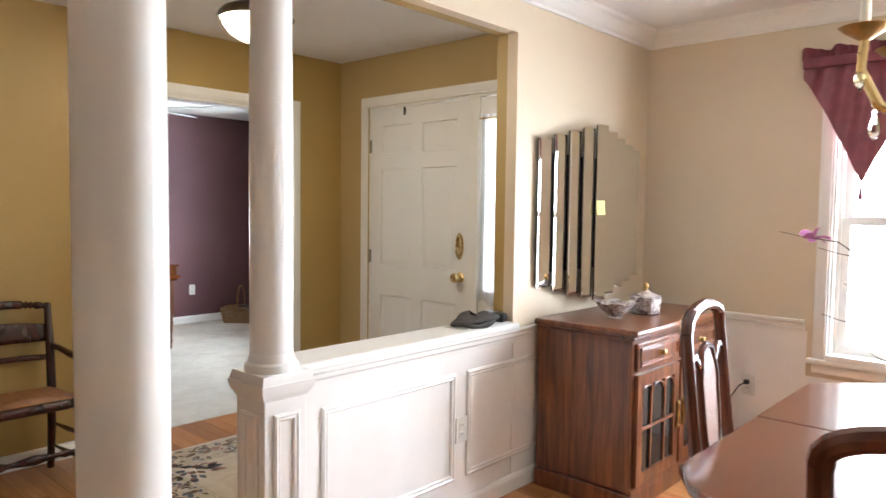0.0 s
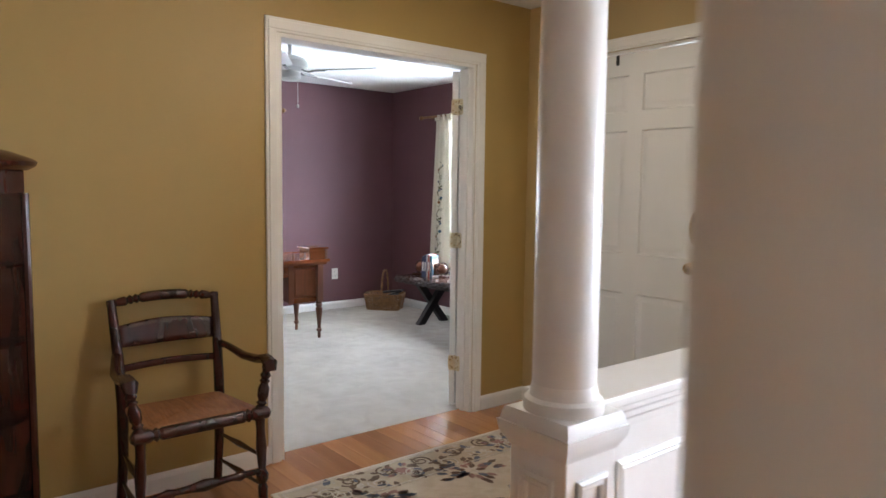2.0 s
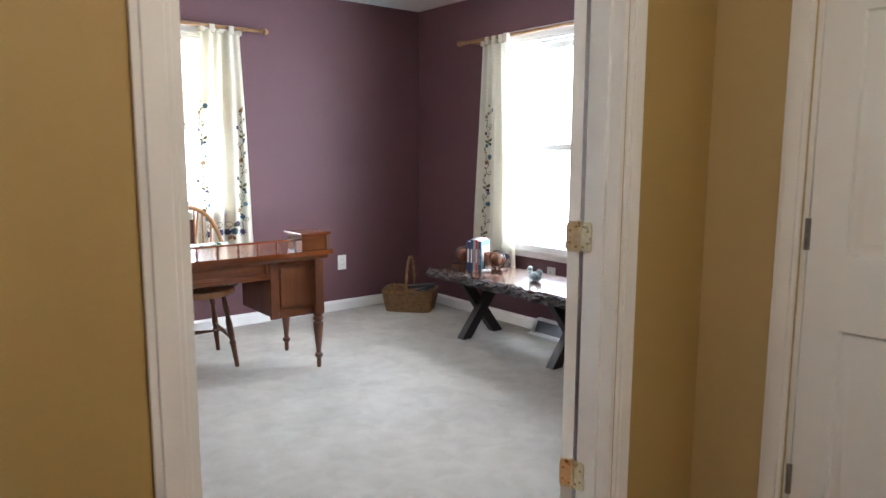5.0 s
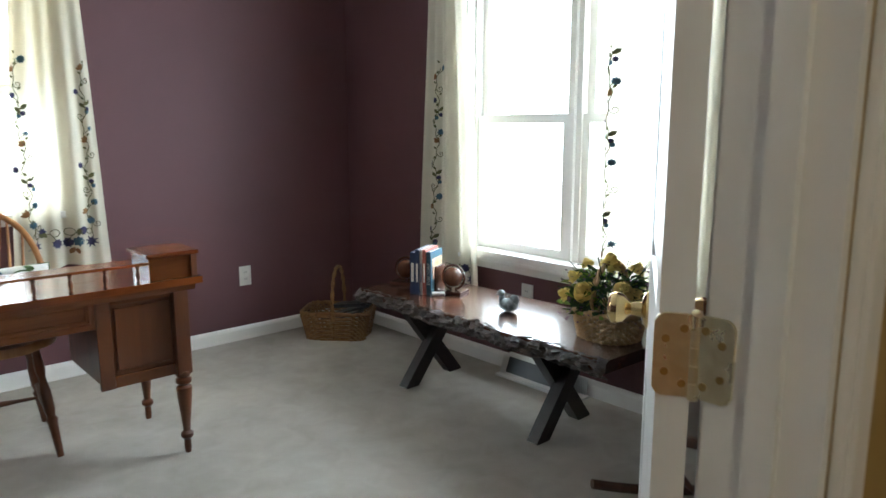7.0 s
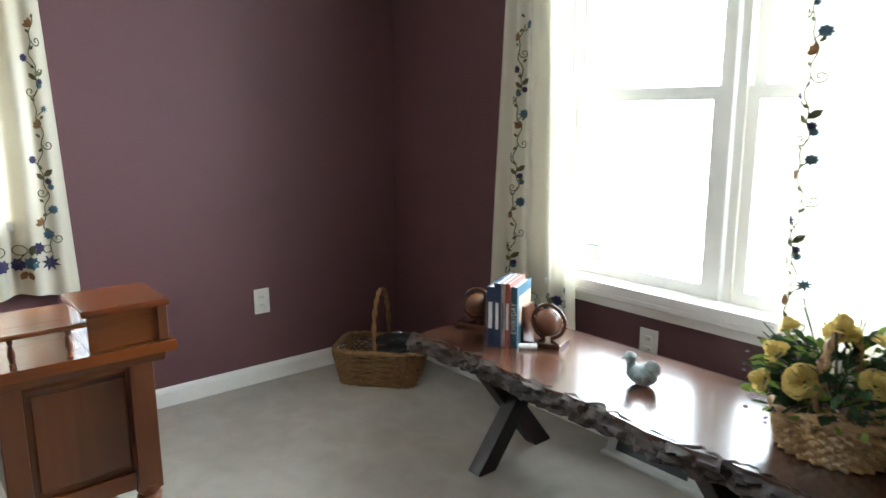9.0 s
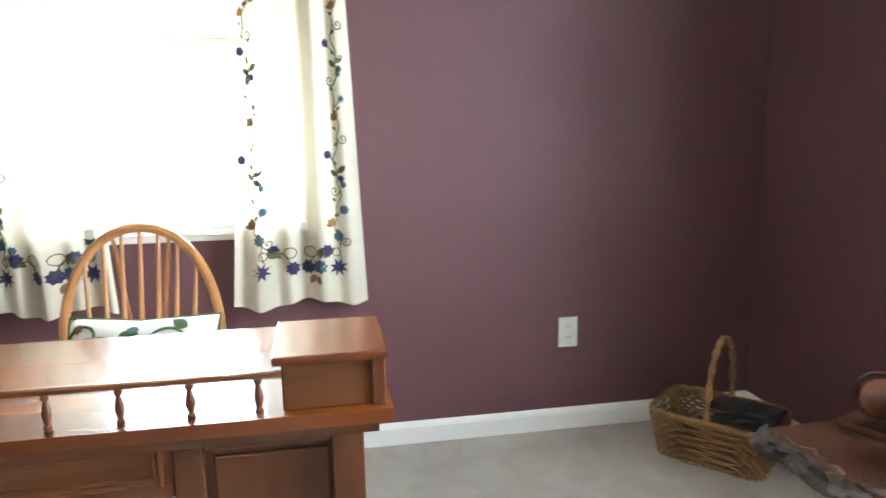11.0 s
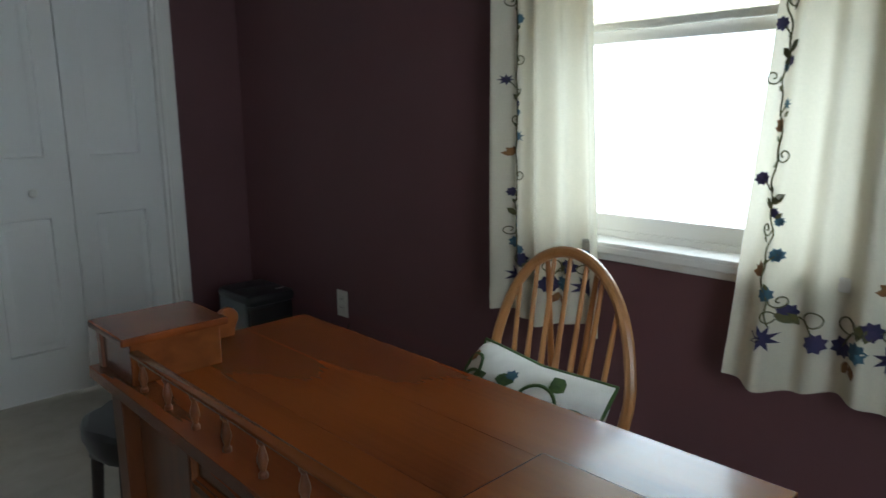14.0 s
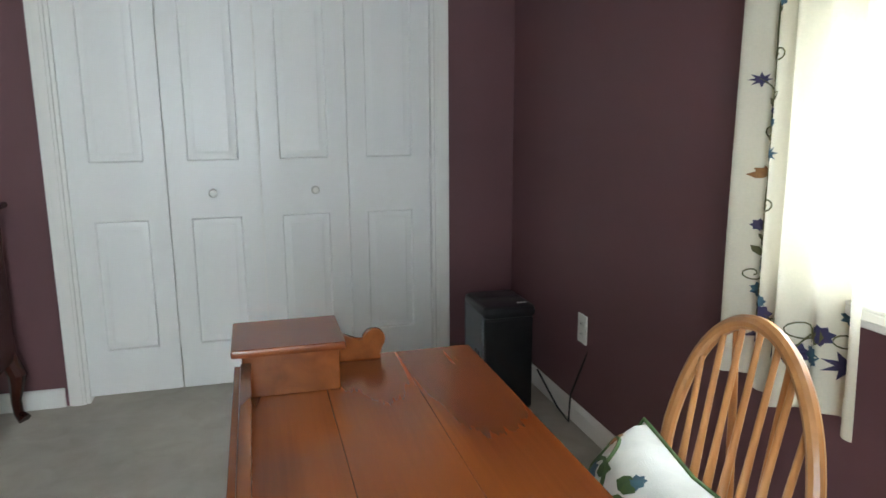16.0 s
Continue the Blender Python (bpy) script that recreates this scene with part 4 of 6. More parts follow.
def curtain(m, t0, t1, b0, b1, z0, z1, seed, edges, label):
    """A curtain panel: x along the wall, y off it; top from t0 to t1, bottom from b0 to b1."""
    c = thing("curtain", m, label, "curtain", "embroidered study curtains")
    wd = b1 - b0

    def at(u, v, d=0.0):
        x = (t0 + (t1 - t0) * u) * v + (b0 + (b1 - b0) * u) * (1 - v)
        k = math.sin(u * 27 + seed) * 0.6 + math.sin(u * 11 + seed * 2.3) * 0.55
        y = 0.076 + (0.033 - 0.010 * v) * k + 0.008 * math.sin(v * 4 + seed + u * 3)
        z = z0 + (z1 - z0) * v + (0.012 * math.sin(u * 9 + seed) if v < 0.02 else 0)
        return Vector((x, y + d, z))

    part("cloth", sheet(lambda u, v: at(u, v), 64, 40), CURTAIN, c)
    part("hem", sheet(lambda u, v: at(u, v * 0.055, 0.0025), 64, 2), CURTAIN, c)
    hgt = z1 - z0
    fn = lambda x, z, d: at(max(0, min(1, x / wd)), z / hgt, d)
    vines, navy, teal, rust = B(), [], [], B()
    rng = random.Random(seed)
    top = 1.58 - z0
    for lo, hi in edges:
        run = lambda z: lo + (hi - lo) * (z - 0.12) / (top - 0.12) + 0.009 * math.sin(z * 31 + seed) + 0.005 * math.sin(z * 83 + seed)
        tube(vines, [fn(run(0.15 + (top - 0.17) * i / 110), 0.15 + (top - 0.17) * i / 110, 0.003) for i in range(111)], 0.0020, 5)
        z, k = 0.21, int(seed * 3) % 6
        while z < top:
            s = 1 if k % 2 else -1
            x = run(z)
            kind = k % 6
            if kind in (0, 3):
                r_ = rng.uniform(0.015, 0.021)
                tube(vines, [fn(x + 0.028 * s * q, z - 0.025 + 0.027 * q, 0.003) for q in (0, 0.4, 0.75, 1)], 0.0018, 5)
                patch(bud(navy if kind == 0 else teal), fn, x + 0.026 * s, z, r_, rng.random(), "star" if rng.random() < 0.3 else "flower")
            elif kind in (1, 4):
                tube(vines, [fn(x + s * (0.022 + (0.019 - 0.0011 * i) * math.cos(3.1 + i * 0.55)), z + (0.019 - 0.0011 * i) * math.sin(3.1 + i * 0.55), 0.003) for i in range(15)], 0.0019, 5)
                if kind == 4:
                    patch(bud(teal), fn, x - 0.010 * s, z + 0.02, 0.012, rng.random(), "flower")
            elif kind == 2:
                for a in (0.35, 0.95, 1.5):
                    patch(rust, fn, x, z, rng.uniform(0.026, 0.036), 1.57 - s * a, "leaf")
            else:
                patch(vines, fn, x, z, 0.040, 1.57 - s * 0.9, "leaf")
                patch(vines, fn, x, z - 0.012, 0.034, 1.57 + s * 0.8, "leaf")
                patch(bud(navy), fn, x + 0.012 * s, z - 0.018, 0.013, rng.random(), "flower")
            patch(vines, fn, x, z + 0.026, 0.020, 1.57 + s * 0.8, "leaf")
            z += rng.uniform(0.050, 0.064)
            k += 1
    a0, a1 = edges[0][0], edges[-1][0] if len(edges) > 1 else wd - 0.07
    mid = (a0 + a1) / 2
    for c0, sg in ((a0, 1), (a1, -1)):
        patch(bud(navy), fn, c0, 0.120, 0.034, 0.2 + seed, "star")
        patch(bud(navy), fn, c0 + sg * 0.038, 0.180, 0.024, seed, "flower")
        patch(bud(teal), fn, c0 - sg * 0.006, 0.225, 0.020, seed * 2, "flower")
        tube(vines, [fn(c0 + sg * (0.045 + 0.06 * q), 0.165 - 0.05 * q + 0.03 * math.sin(q * 3), 0.003) for q in (0, 0.25, 0.5, 0.75, 1)], 0.0022, 5)
        for q in (0.55, 0.75):
            patch(vines, fn, c0 + sg * 0.085 * q, 0.155, 0.040, 2.4 if sg > 0 else 0.7 + q, "leaf")
        patch(bud(navy), fn, mid - sg * 0.026, 0.122, 0.026, 0.4, "flower")
        tube(vines, [fn(mid - sg * (0.035 + 0.022 * math.cos(j * 0.5)), 0.175 + 0.018 * math.sin(j * 0.5), 0.003) for j in range(12)], 0.0019, 5)
        tube(vines, [fn(c0 + sg * (0.005 + 0.014 * math.cos(j * 0.55)), 0.172 + 0.014 * math.sin(j * 0.55), 0.003) for j in range(12)], 0.0018, 5)
    patch(bud(teal), fn, mid + 0.066, 0.128, 0.026, 0.9, "flower")
    patch(rust, fn, mid + 0.05, 0.100, 0.040, 4.2, "leaf")
    patch(rust, fn, mid + 0.055, 0.098, 0.034, 5.0, "leaf")
    part("vine_embroidery", vines, VINE, c, "olive stitched vines")
    for lot, mt in ((navy, NAVY), (teal, TEAL)):
        for b in lot:
            part("flower", b, mt, c)
    tagged(part("rust_leaves", rust, RUST, c), kind="stuff")
    for i in range(5):
        p = at(0.04 + 0.23 * i, 1.0)
        part("tab", box(B(), p.x - 0.018, p.x + 0.018, p.y - 0.020, p.y + 0.020, p.z - 0.02, p.z + 0.035, 0.004), CURTAIN, c)


MW = pose(-7.53, 0, 0, 0, 0, 90) @ Matrix.Diagonal((1, -1, 1, 1))
MN = pose(0, 4.74, 0) @ Matrix.Diagonal((1, -1, 1, 1))
curtain(MW, 2.015, 2.35, 2.045, 2.430, 0.590, 2.06, 1.0, ((0.065, 0.080),), "cream cotton curtain with crewel flowers at west window")
curtain(MW, 2.890, 3.170, 2.785, 3.228, 0.575, 2.06, 2.6, ((0.090, 0.020), (0.350, 0.385)), "cream cotton curtain with crewel flowers at west window")
curtain(MN, -6.650, -6.345, -6.730, -6.245, 0.330, 2.04, 7.2, ((0.145, 0.150),), "cream cotton curtain with crewel flowers at double window")
curtain(MN, -5.500, -4.985, -5.505, -5.015, 0.305, 2.04, 5.7, ((0.040, 0.035), (0.355, 0.350)), "cream cotton curtain with crewel flowers at double window")
for m, a, b, z in ((MW, 1.93, 3.30, 2.085), (MN, -6.85, -4.92, 2.065)):
    r = thing("curtain_rod", m, "tan wooden curtain rod with carved finials", "curtain rod")
    part("pole", rod(B(), (a, 0.085, z), (b, 0.085, z), 0.013), TAN, r)
    for x, s in ((a, -1), (b, 1)):
        part("finial", turned(B(), (x, 0.085, z), (x + s * 0.07, 0.085, z), [(0, 0.014), (0.15, 0.018), (0.25, 0.010), (0.55, 0.024), (0.8, 0.018), (1, 0.004)]), TAN, r)
        part("bracket", box(B(), x + s * -0.10 - 0.01, x + s * -0.10 + 0.01, 0, 0.085, z - 0.014, z + 0.006, 0.002), TAN, r)

# ---- study: bench and what stands on it ----
bn = thing("bench", pose(-5.82, 4.33, 0), "live-edge slab bench with bark edge and crossed legs", "bench")


def bark_y(x, k):
    return -0.255 + 0.035 * (x + 0.75) * -0.55 + 0.022 * noise.noise(Vector((x * 4, k, 0))) + 0.010 * noise.noise(Vector((x * 15, k, 3)))


N = 100
outline = [(-0.66 + 1.44 * i / N, bark_y(-0.66 + 1.44 * i / N, 0.3)) for i in range(N + 1)] + [(0.80, 0.15), (0.79, 0.21), (-0.64, 0.20), (-0.68, 0.14)]
part("slab", slab(B(), outline, 0.425, 0.470), BENCHTOP, bn)
bm = B()
rows = []
for j in range(9):
    v = j / 8
    rows.append([bm.verts.new((-0.68 + 1.47 * i / 160, bark_y(-0.68 + 1.47 * i / 160, 0.3) + 0.012 - 0.030 * math.sin(math.pi * min(1, v * 1.05)) ** 0.7 - 0.030 * noise.noise(Vector((i * 0.16, v * 5, 5))) - 0.022 * noise.noise(Vector((i * 0.45, v * 9, 8))),
                              0.473 - 0.072 * v + 0.010 * noise.noise(Vector((i * 0.13, v, 1))))) for i in range(161)])
for a, b in zip(rows, rows[1:]):
    for i in range(160):
        bm.faces.new((a[i], a[i + 1], b[i + 1], b[i]))
part("bark_edge", bm, BARK, bn, "rough dark bark edge")
for x in (-0.46, 0.36):
    for s in (1, -1):
        part("leg", box(B(), -0.028 + s * 0.002, 0.028 + s * 0.002, -0.034, 0.034, -0.02, 0.52, 0.002, pose(x + s * 0.018, -s * 0.165 + 0.02, 0.0, s * -38 * 1.0, 0, 0)), BLACKWOOD, bn)
    part("cleat", box(B(), x - 0.05, x + 0.05, -0.19, 0.19, 0.385, 0.425, 0.003), BLACKWOOD, bn)
BOOKC = {}
x = 0.0
for w, d, h, c, nm in ((0.026, 0.16, 0.20, (0.02, 0.035, 0.09), "navy"), (0.020, 0.17, 0.215, (0.03, 0.05, 0.12), "dark blue"), (0.012, 0.16, 0.215, (0.55, 0.50, 0.47), "white"), (0.016, 0.16, 0.215, (0.40, 0.10, 0.07), "red"), (0.022, 0.15, 0.205, (0.05, 0.12, 0.17), "teal")):
    bk = thing("book", pose(-6.275, 4.255, 0.470, 0, 0, 27) @ pose(x + w / 2, 0, 0), nm + " cookbook standing upright on the bench", "book", "books on the bench")
    mt = mat("book_cover_" + nm.replace(" ", "_"), c, tuple(k * 0.7 for k in c), 0.35, scale=40)
    b = box(B(), -w / 2, -w / 2 + 0.002, -d / 2, d / 2, 0, h)
    box(b, w / 2 - 0.002, w / 2, -d / 2, d / 2, 0, h)
    box(b, -w / 2, w / 2, -d / 2 - 0.002, -d / 2, 0, h)
    part("cover", b, mt, bk)
    part("pages", box(B(), -w / 2 + 0.0025, w / 2 - 0.0025, -d / 2 + 0.001, d / 2 - 0.004, 0.004, h - 0.004), IVORY, bk)
    if nm == "teal":
        cv = bpy.data.curves.new("title", "FONT")
        cv.body, cv.size, cv.align_x, cv.align_y, cv.extrude = "EVERYDAY", 0.022, "CENTER", "CENTER", 0.0003
        tx = new("title", cv)
        tx.data.materials.append(IVORY)
        tx.parent, tx.matrix_basis = bk, pose(0, -d / 2 - 0.0026, 0.10, 90, 0, 0) @ pose(0, 0, 0, 0, 0, 90)
        part("cover_picture", box(B(), w / 2 + 0.0002, w / 2 + 0.001, -d / 2 + 0.02, d / 2 - 0.01, 0.07, 0.17), mat("food_photo", (0.5, 0.22, 0.10), (0.62, 0.52, 0.36), 0.3, scale=45), bk)
    else:
        part("title_bar", box(B(), -w * 0.25, w * 0.25, -d / 2 - 0.003, -d / 2 - 0.002, 0.06, 0.15), IVORY if nm != "white" else mat("grey_title", (0.2, 0.2, 0.25)), bk)
    x += w + 0.002
GLOBE = mat("brown_globe", (0.17, 0.065, 0.030), (0.07, 0.025, 0.015), 0.25, scale=12, coat=0.3)
for px, py, s in ((-6.43, 4.30, -1), (-6.125, 4.34, 1)):
    g = thing("globe_bookend", pose(px, py, 0.470, 0, 0, 20 if s > 0 else 25), "brown wooden bookend with a small globe", "bookend", "bookends")
    part("base", box(B(), -0.055, 0.075, -0.05, 0.05, 0, 0.016, 0.003), BENCHTOP, g)
    part("upright", box(B(), -s * 0.06 - 0.006, -s * 0.06 + 0.006, -0.045, 0.045, 0.0, 0.13, 0.003), BENCHTOP, g)
    part("globe", ball(B(), (0.015, -0.005, 0.078), 0.047, 0.047, 0.047, 24), GLOBE, g, "mottled brown globe")
    part("ring", tube(B(), arc((0.015, 0.0, 0.078), 0.058, -80, 260, 30, "xz"), 0.006, 8), BENCHTOP, g)
sc_ = thing("paper_scroll", pose(-6.14, 4.235, 0.479, 0, 90, 50), "small rolled paper lying by the bookend", "scroll")
part("roll", lathe(B(), [(0.009, 0), (0.010, 0.002), (0.010, 0.058), (0.009, 0.06)], None, 14), IVORY, sc_)
STONE = mat("speckled_stone", (0.34, 0.40, 0.40), (0.16, 0.20, 0.21), 0.5, scale=45, bump=0.4, fine=120)
bm = ball(B(), (0, 0, 0.038), 0.058, 0.040, 0.038, 20)
ball(bm, (0.035, 0, 0.068), 0.032, 0.014, 0.034, 14, pose(0, 0, 0, 0, 30, 0))
lathe(bm, [(0.022, 0.03), (0.018, 0.075), (0.012, 0.09)], pose(-0.035, 0, 0.0, 0, -8, 0), 14)
ball(bm, (-0.050, 0, 0.098), 0.024, 0.019, 0.019, 16)
ball(bm, (-0.076, 0, 0.088), 0.014, 0.008, 0.006, 12, pose(0, 0, 0, 0, -35, 0))
dck = part("duck_figurine", bm, STONE)
dck.matrix_basis = pose(-5.700, 4.285, 0.470, 0, 0, 10) @ Matrix.Scale(0.78, 4)
tagged(dck, "small grey-green stone duck figurine on the bench", "figurine")


def wicker(m, name, label, rx, ry, h, flare, material, handle, rows_n, staves, square=3.4):
    t = thing(name, m, label, "basket")
    sup = lambda a, p: (abs(math.cos(a)) ** (2 / p) * math.copysign(1, math.cos(a)), abs(math.sin(a)) ** (2 / p) * math.copysign(1, math.sin(a)))
    nn = staves * 4
    weave = B()
    for j in range(rows_n):
        v = (j + 0.5) / rows_n
        k = 1 + flare * v
        pts = []
        for i in range(nn + 1):
            a = 2 * math.pi * i / nn
            cx, cy = sup(a, square)
            wv = 0.008 * math.sin(a * staves + math.pi * (j % 2))
            pts.append(((rx * k + wv) * cx, (ry * k + wv) * cy, h * v))
        tube(weave, pts, h / rows_n * 0.38, 6)
    part("weave", weave, material, t)
    st = B()
    for i in range(staves):
        a = 2 * math.pi * (i + 0.5) / staves
        cx, cy = sup(a, square)
        rod(st, (rx * cx, ry * cy, 0.004), (rx * (1 + flare) * cx, ry * (1 + flare) * cy, h), 0.004, seg=6)
    tagged(part("staves", st, material, t), kind="stuff")
    part("bottom", slab(B(), [(rx * 0.97 * sup(2 * math.pi * i / 40, square)[0], ry * 0.97 * sup(2 * math.pi * i / 40, square)[1]) for i in range(40)], 0.0, 0.008), material, t)
    rim = []
    for i in range(61):
        a = 2 * math.pi * i / 60
        cx, cy = sup(a, square)
        rim.append((rx * (1 + flare) * cx, ry * (1 + flare) * cy, h + 0.004 + 0.003 * math.sin(a * 15)))
    part("rim", tube(B(), rim, 0.010, 8), material, t)
    hd = B()
    for ph in (0, math.pi):
        tube(hd, [((0.007 * math.cos(i * 0.9 + ph)), ry * (1 + flare) * math.cos(math.pi * i / 36) + 0.004 * math.sin(i * 0.9 + ph), h * 0.75 + (handle - h * 0.75) * math.sin(math.pi * i / 36) ** 0.7) for i in range(37)], 0.0065, 6)
    part("handle", hd, material, t, "twisted wicker handle")
    return t


wicker(pose(-7.205, 4.415, 0, 0, 0, 41), "wicker_basket", "brown wicker basket with tall handle on the carpet", 0.172, 0.118, 0.165, 0.20, WICKER, 0.43, 13, 22, 6.0)
DARKC = mat("dark_leather_case", (0.018, 0.022, 0.026), (0.03, 0.035, 0.04), 0.35, scale=30, bump=0.15)
for k, (dx, dy, rz, ty) in enumerate(((0.03, -0.03, 20, -14), (0.05, 0.03, 30, -20), (0.02, 0.05, 10, -9))):
    f = thing("leather_case", pose(-7.165 + dx, 4.425 + dy, 0.135 + 0.025 * k, 0, ty, 10 + rz), "dark leather folder lying in the wicker basket", "folder", "folders in the basket")
    part("cover", box(B(), -0.125, 0.125, -0.055, 0.055, 0, 0.022, 0.008), DARKC, f)
    part("band", box(B(), -0.02, 0.0, -0.056, 0.056, -0.001, 0.024, 0.002), GREYP, f)

fb = wicker(pose(-5.195, 4.29, 0.470), "flower_basket", "pale wicker basket of yellow silk roses on the bench", 0.108, 0.098, 0.105, 0.22, PALEWICKER, 0.290, 9, 24, 2.2)
random.seed(11)


def rose(m, r):
    bm = B()
    for ring, (n, rr, tilt, hh) in enumerate(((3, 0.30, 12, 0.85), (5, 0.55, 30, 0.80), (6, 0.80, 52, 0.72), (7, 1.0, 72, 0.62))):
        for k in range(n):
            a = 2 * math.pi * (k + 0.5 * (ring % 2)) / n
            pm_ = m @ pose(0, 0, 0, 0, 0, math.degrees(a)) @ pose(0.10 * r * ring, 0, -0.12 * r * ring, 0, tilt, 0)
            w_ = r * (0.42 + 0.14 * ring)
            g = [[bm.verts.new(pm_ @ Vector((0.22 * r * (u * u) * -1 + 0.18 * r * v * v * (ring > 1), w_ * u * math.sin(math.pi * min(0.92, 0.25 + 0.62 * v)), hh * r * v))) for u in (-1, -0.5, 0, 0.5, 1)] for v in (0, 0.35, 0.7, 1)]
            for j in range(3):
                for i in range(4):
                    bm.faces.new((g[j][i], g[j][i + 1], g[j + 1][i + 1], g[j + 1][i]))
    return bm


for (x, y, z, r) in ((-0.03, -0.13, 0.20, 0.052), (-0.115, -0.07, 0.235, 0.040), (-0.12, -0.12, 0.165, 0.036), (0.0, -0.01, 0.315, 0.050), (-0.13, 0.03, 0.28, 0.032), (0.10, -0.07, 0.22, 0.044), (0.13, -0.03, 0.19, 0.040), (0.07, 0.06, 0.28, 0.040), (-0.04, 0.09, 0.26, 0.040)):
    d = Vector((x, y, z - 0.10)).normalized()
    part("rose", rose(Matrix.Translation((x, y, 0.112 + (z - 0.10) * 0.82)) @ d.to_track_quat("Z", "Y").to_matrix().to_4x4(), r * 0.86), ROSE, fb, "yellow silk rose")


def foliage(n, mt, nm, size, rad, zc, zr):
    bm = B()
    for i in range(n):
        a, e = random.uniform(0, 2 * math.pi), random.uniform(-0.5, 1.2)
        rr = rad * random.uniform(0.55, 1.12)
        p = Vector((rr * math.cos(a) * math.cos(e * 0.8), rr * 0.85 * math.sin(a) * math.cos(e * 0.8), zc + zr * math.sin(e) * rr / rad))
        d = Vector((math.cos(a), math.sin(a), random.uniform(-0.3, 0.9))).normalized()
        q = Matrix.Translation(p) @ d.to_track_quat("X", "Z").to_matrix().to_4x4() @ pose(0, 0, 0, random.uniform(-60, 60))
        L = size * random.uniform(0.6, 1.2)
        vs = [bm.verts.new(q @ Vector((x * L, y * L, z * L))) for x, y, z in ((0, 0, 0), (0.35, 0.28, 0.05), (0.7, 0.24, 0.02), (1, 0, -0.08), (0.7, -0.24, 0.02), (0.35, -0.28, 0.05), (0.5, 0, -0.04))]
        for k in range(6):
            bm.faces.new((vs[6], vs[k], vs[(k + 1) % 6]))
    tagged(part(nm, bm, mt, fb), kind="stuff")


foliage(300, LEAF, "dark_leaves", 0.046, 0.140, 0.140, 0.105)
foliage(150, LEAF2, "bright_leaves", 0.038, 0.160, 0.150, 0.115)
foliage(380, LILAC, "sprigs", 0.014, 0.185, 0.140, 0.135)
st = B()
for i in range(26):
    a = random.uniform(0, 6.28)
    e = random.uniform(0.1, 1.2)
    tube(st, [(0.0, 0.0, 0.10), (0.09 * math.cos(a), 0.08 * math.sin(a), 0.12 + 0.09 * e), (0.20 * math.cos(a) * (1.2 - 0.4 * e), 0.17 * math.sin(a) * (1.2 - 0.4 * e), 0.12 + 0.17 * e)], 0.0016, 5)
tagged(part("stems", st, LEAF, fb), kind="stuff")

# ---- study: rocking chair, fan, small fixtures ----
rc = thing("rocking_chair", pose(-4.655, 4.17, 0.0, 0, 0, 233), "small dark brown wooden rocking chair with armrests", "rocking chair")
DARKOAK = mat("dark_oak", (0.085, 0.032, 0.014), (0.045, 0.016, 0.008), 0.42, scale=8, bump=0.03, fine=70, stretch=(3, 0.5, 3), coat=0.06)
ol = [(0.21 * abs(math.cos(a)) ** 0.7 * math.copysign(1, math.cos(a)) + 0.045, 0.19 * abs(math.sin(a)) ** 0.7 * math.copysign(1, math.sin(a))) for a in [2 * math.pi * i / 32 for i in range(32)]]
part("seat", slab(B(), ol, 0.335, 0.372, 0.010), DARKOAK, rc)
for s in (1, -1):
    part("rocker", tube(B(), [(-0.38 + 0.76 * i / 20, s * 0.175, 0.018 + 0.26 * (-0.40 + 0.80 * i / 20) ** 2) for i in range(21)], 0.020, 8, 0.8), DARKOAK, rc)
    part("leg", turned(B(), (0.17, s * 0.175, 0.03), (0.13, s * 0.14, 0.345), WLEG), DARKOAK, rc)
    part("leg", turned(B(), (-0.17, s * 0.175, 0.03), (-0.12, s * 0.13, 0.345), WLEG), DARKOAK, rc)
    part("arm", tube(B(), [(0.235, s * 0.215, 0.655), (0.20, s * 0.215, 0.668), (0.10, s * 0.212, 0.652), (-0.05, s * 0.20, 0.625), (-0.20, s * 0.18, 0.622)], [0.030, 0.034, 0.024, 0.022, 0.020], 10, 0.6), DARKOAK, rc)
    part("arm_post", turned(B(), (0.14, s * 0.18, 0.365), (0.17, s * 0.212, 0.655), [(0, 0.012), (0.3, 0.018), (0.5, 0.012), (0.7, 0.018), (1, 0.011)]), DARKOAK, rc)
    part("back_post", turned(B(), (-0.14, s * 0.16, 0.365), (-0.20, s * 0.175, 0.625), [(0, 0.015), (0.4, 0.020), (1, 0.013)]), DARKOAK, rc)
part("crest_rail", box(B(), -0.215, -0.19, -0.20, 0.20, 0.605, 0.675, 0.010), DARKOAK, rc)
for k in range(5):
    y = -0.11 + 0.055 * k
    part("back_spindle", turned(B(), (-0.145, y, 0.365), (-0.20, y * 1.1, 0.615), [(0, 0.007), (0.4, 0.010), (1, 0.006)]), DARKOAK, rc)
part("stretcher", turned(B(), (0.155, -0.16, 0.17), (0.155, 0.16, 0.17), ST), DARKOAK, rc)

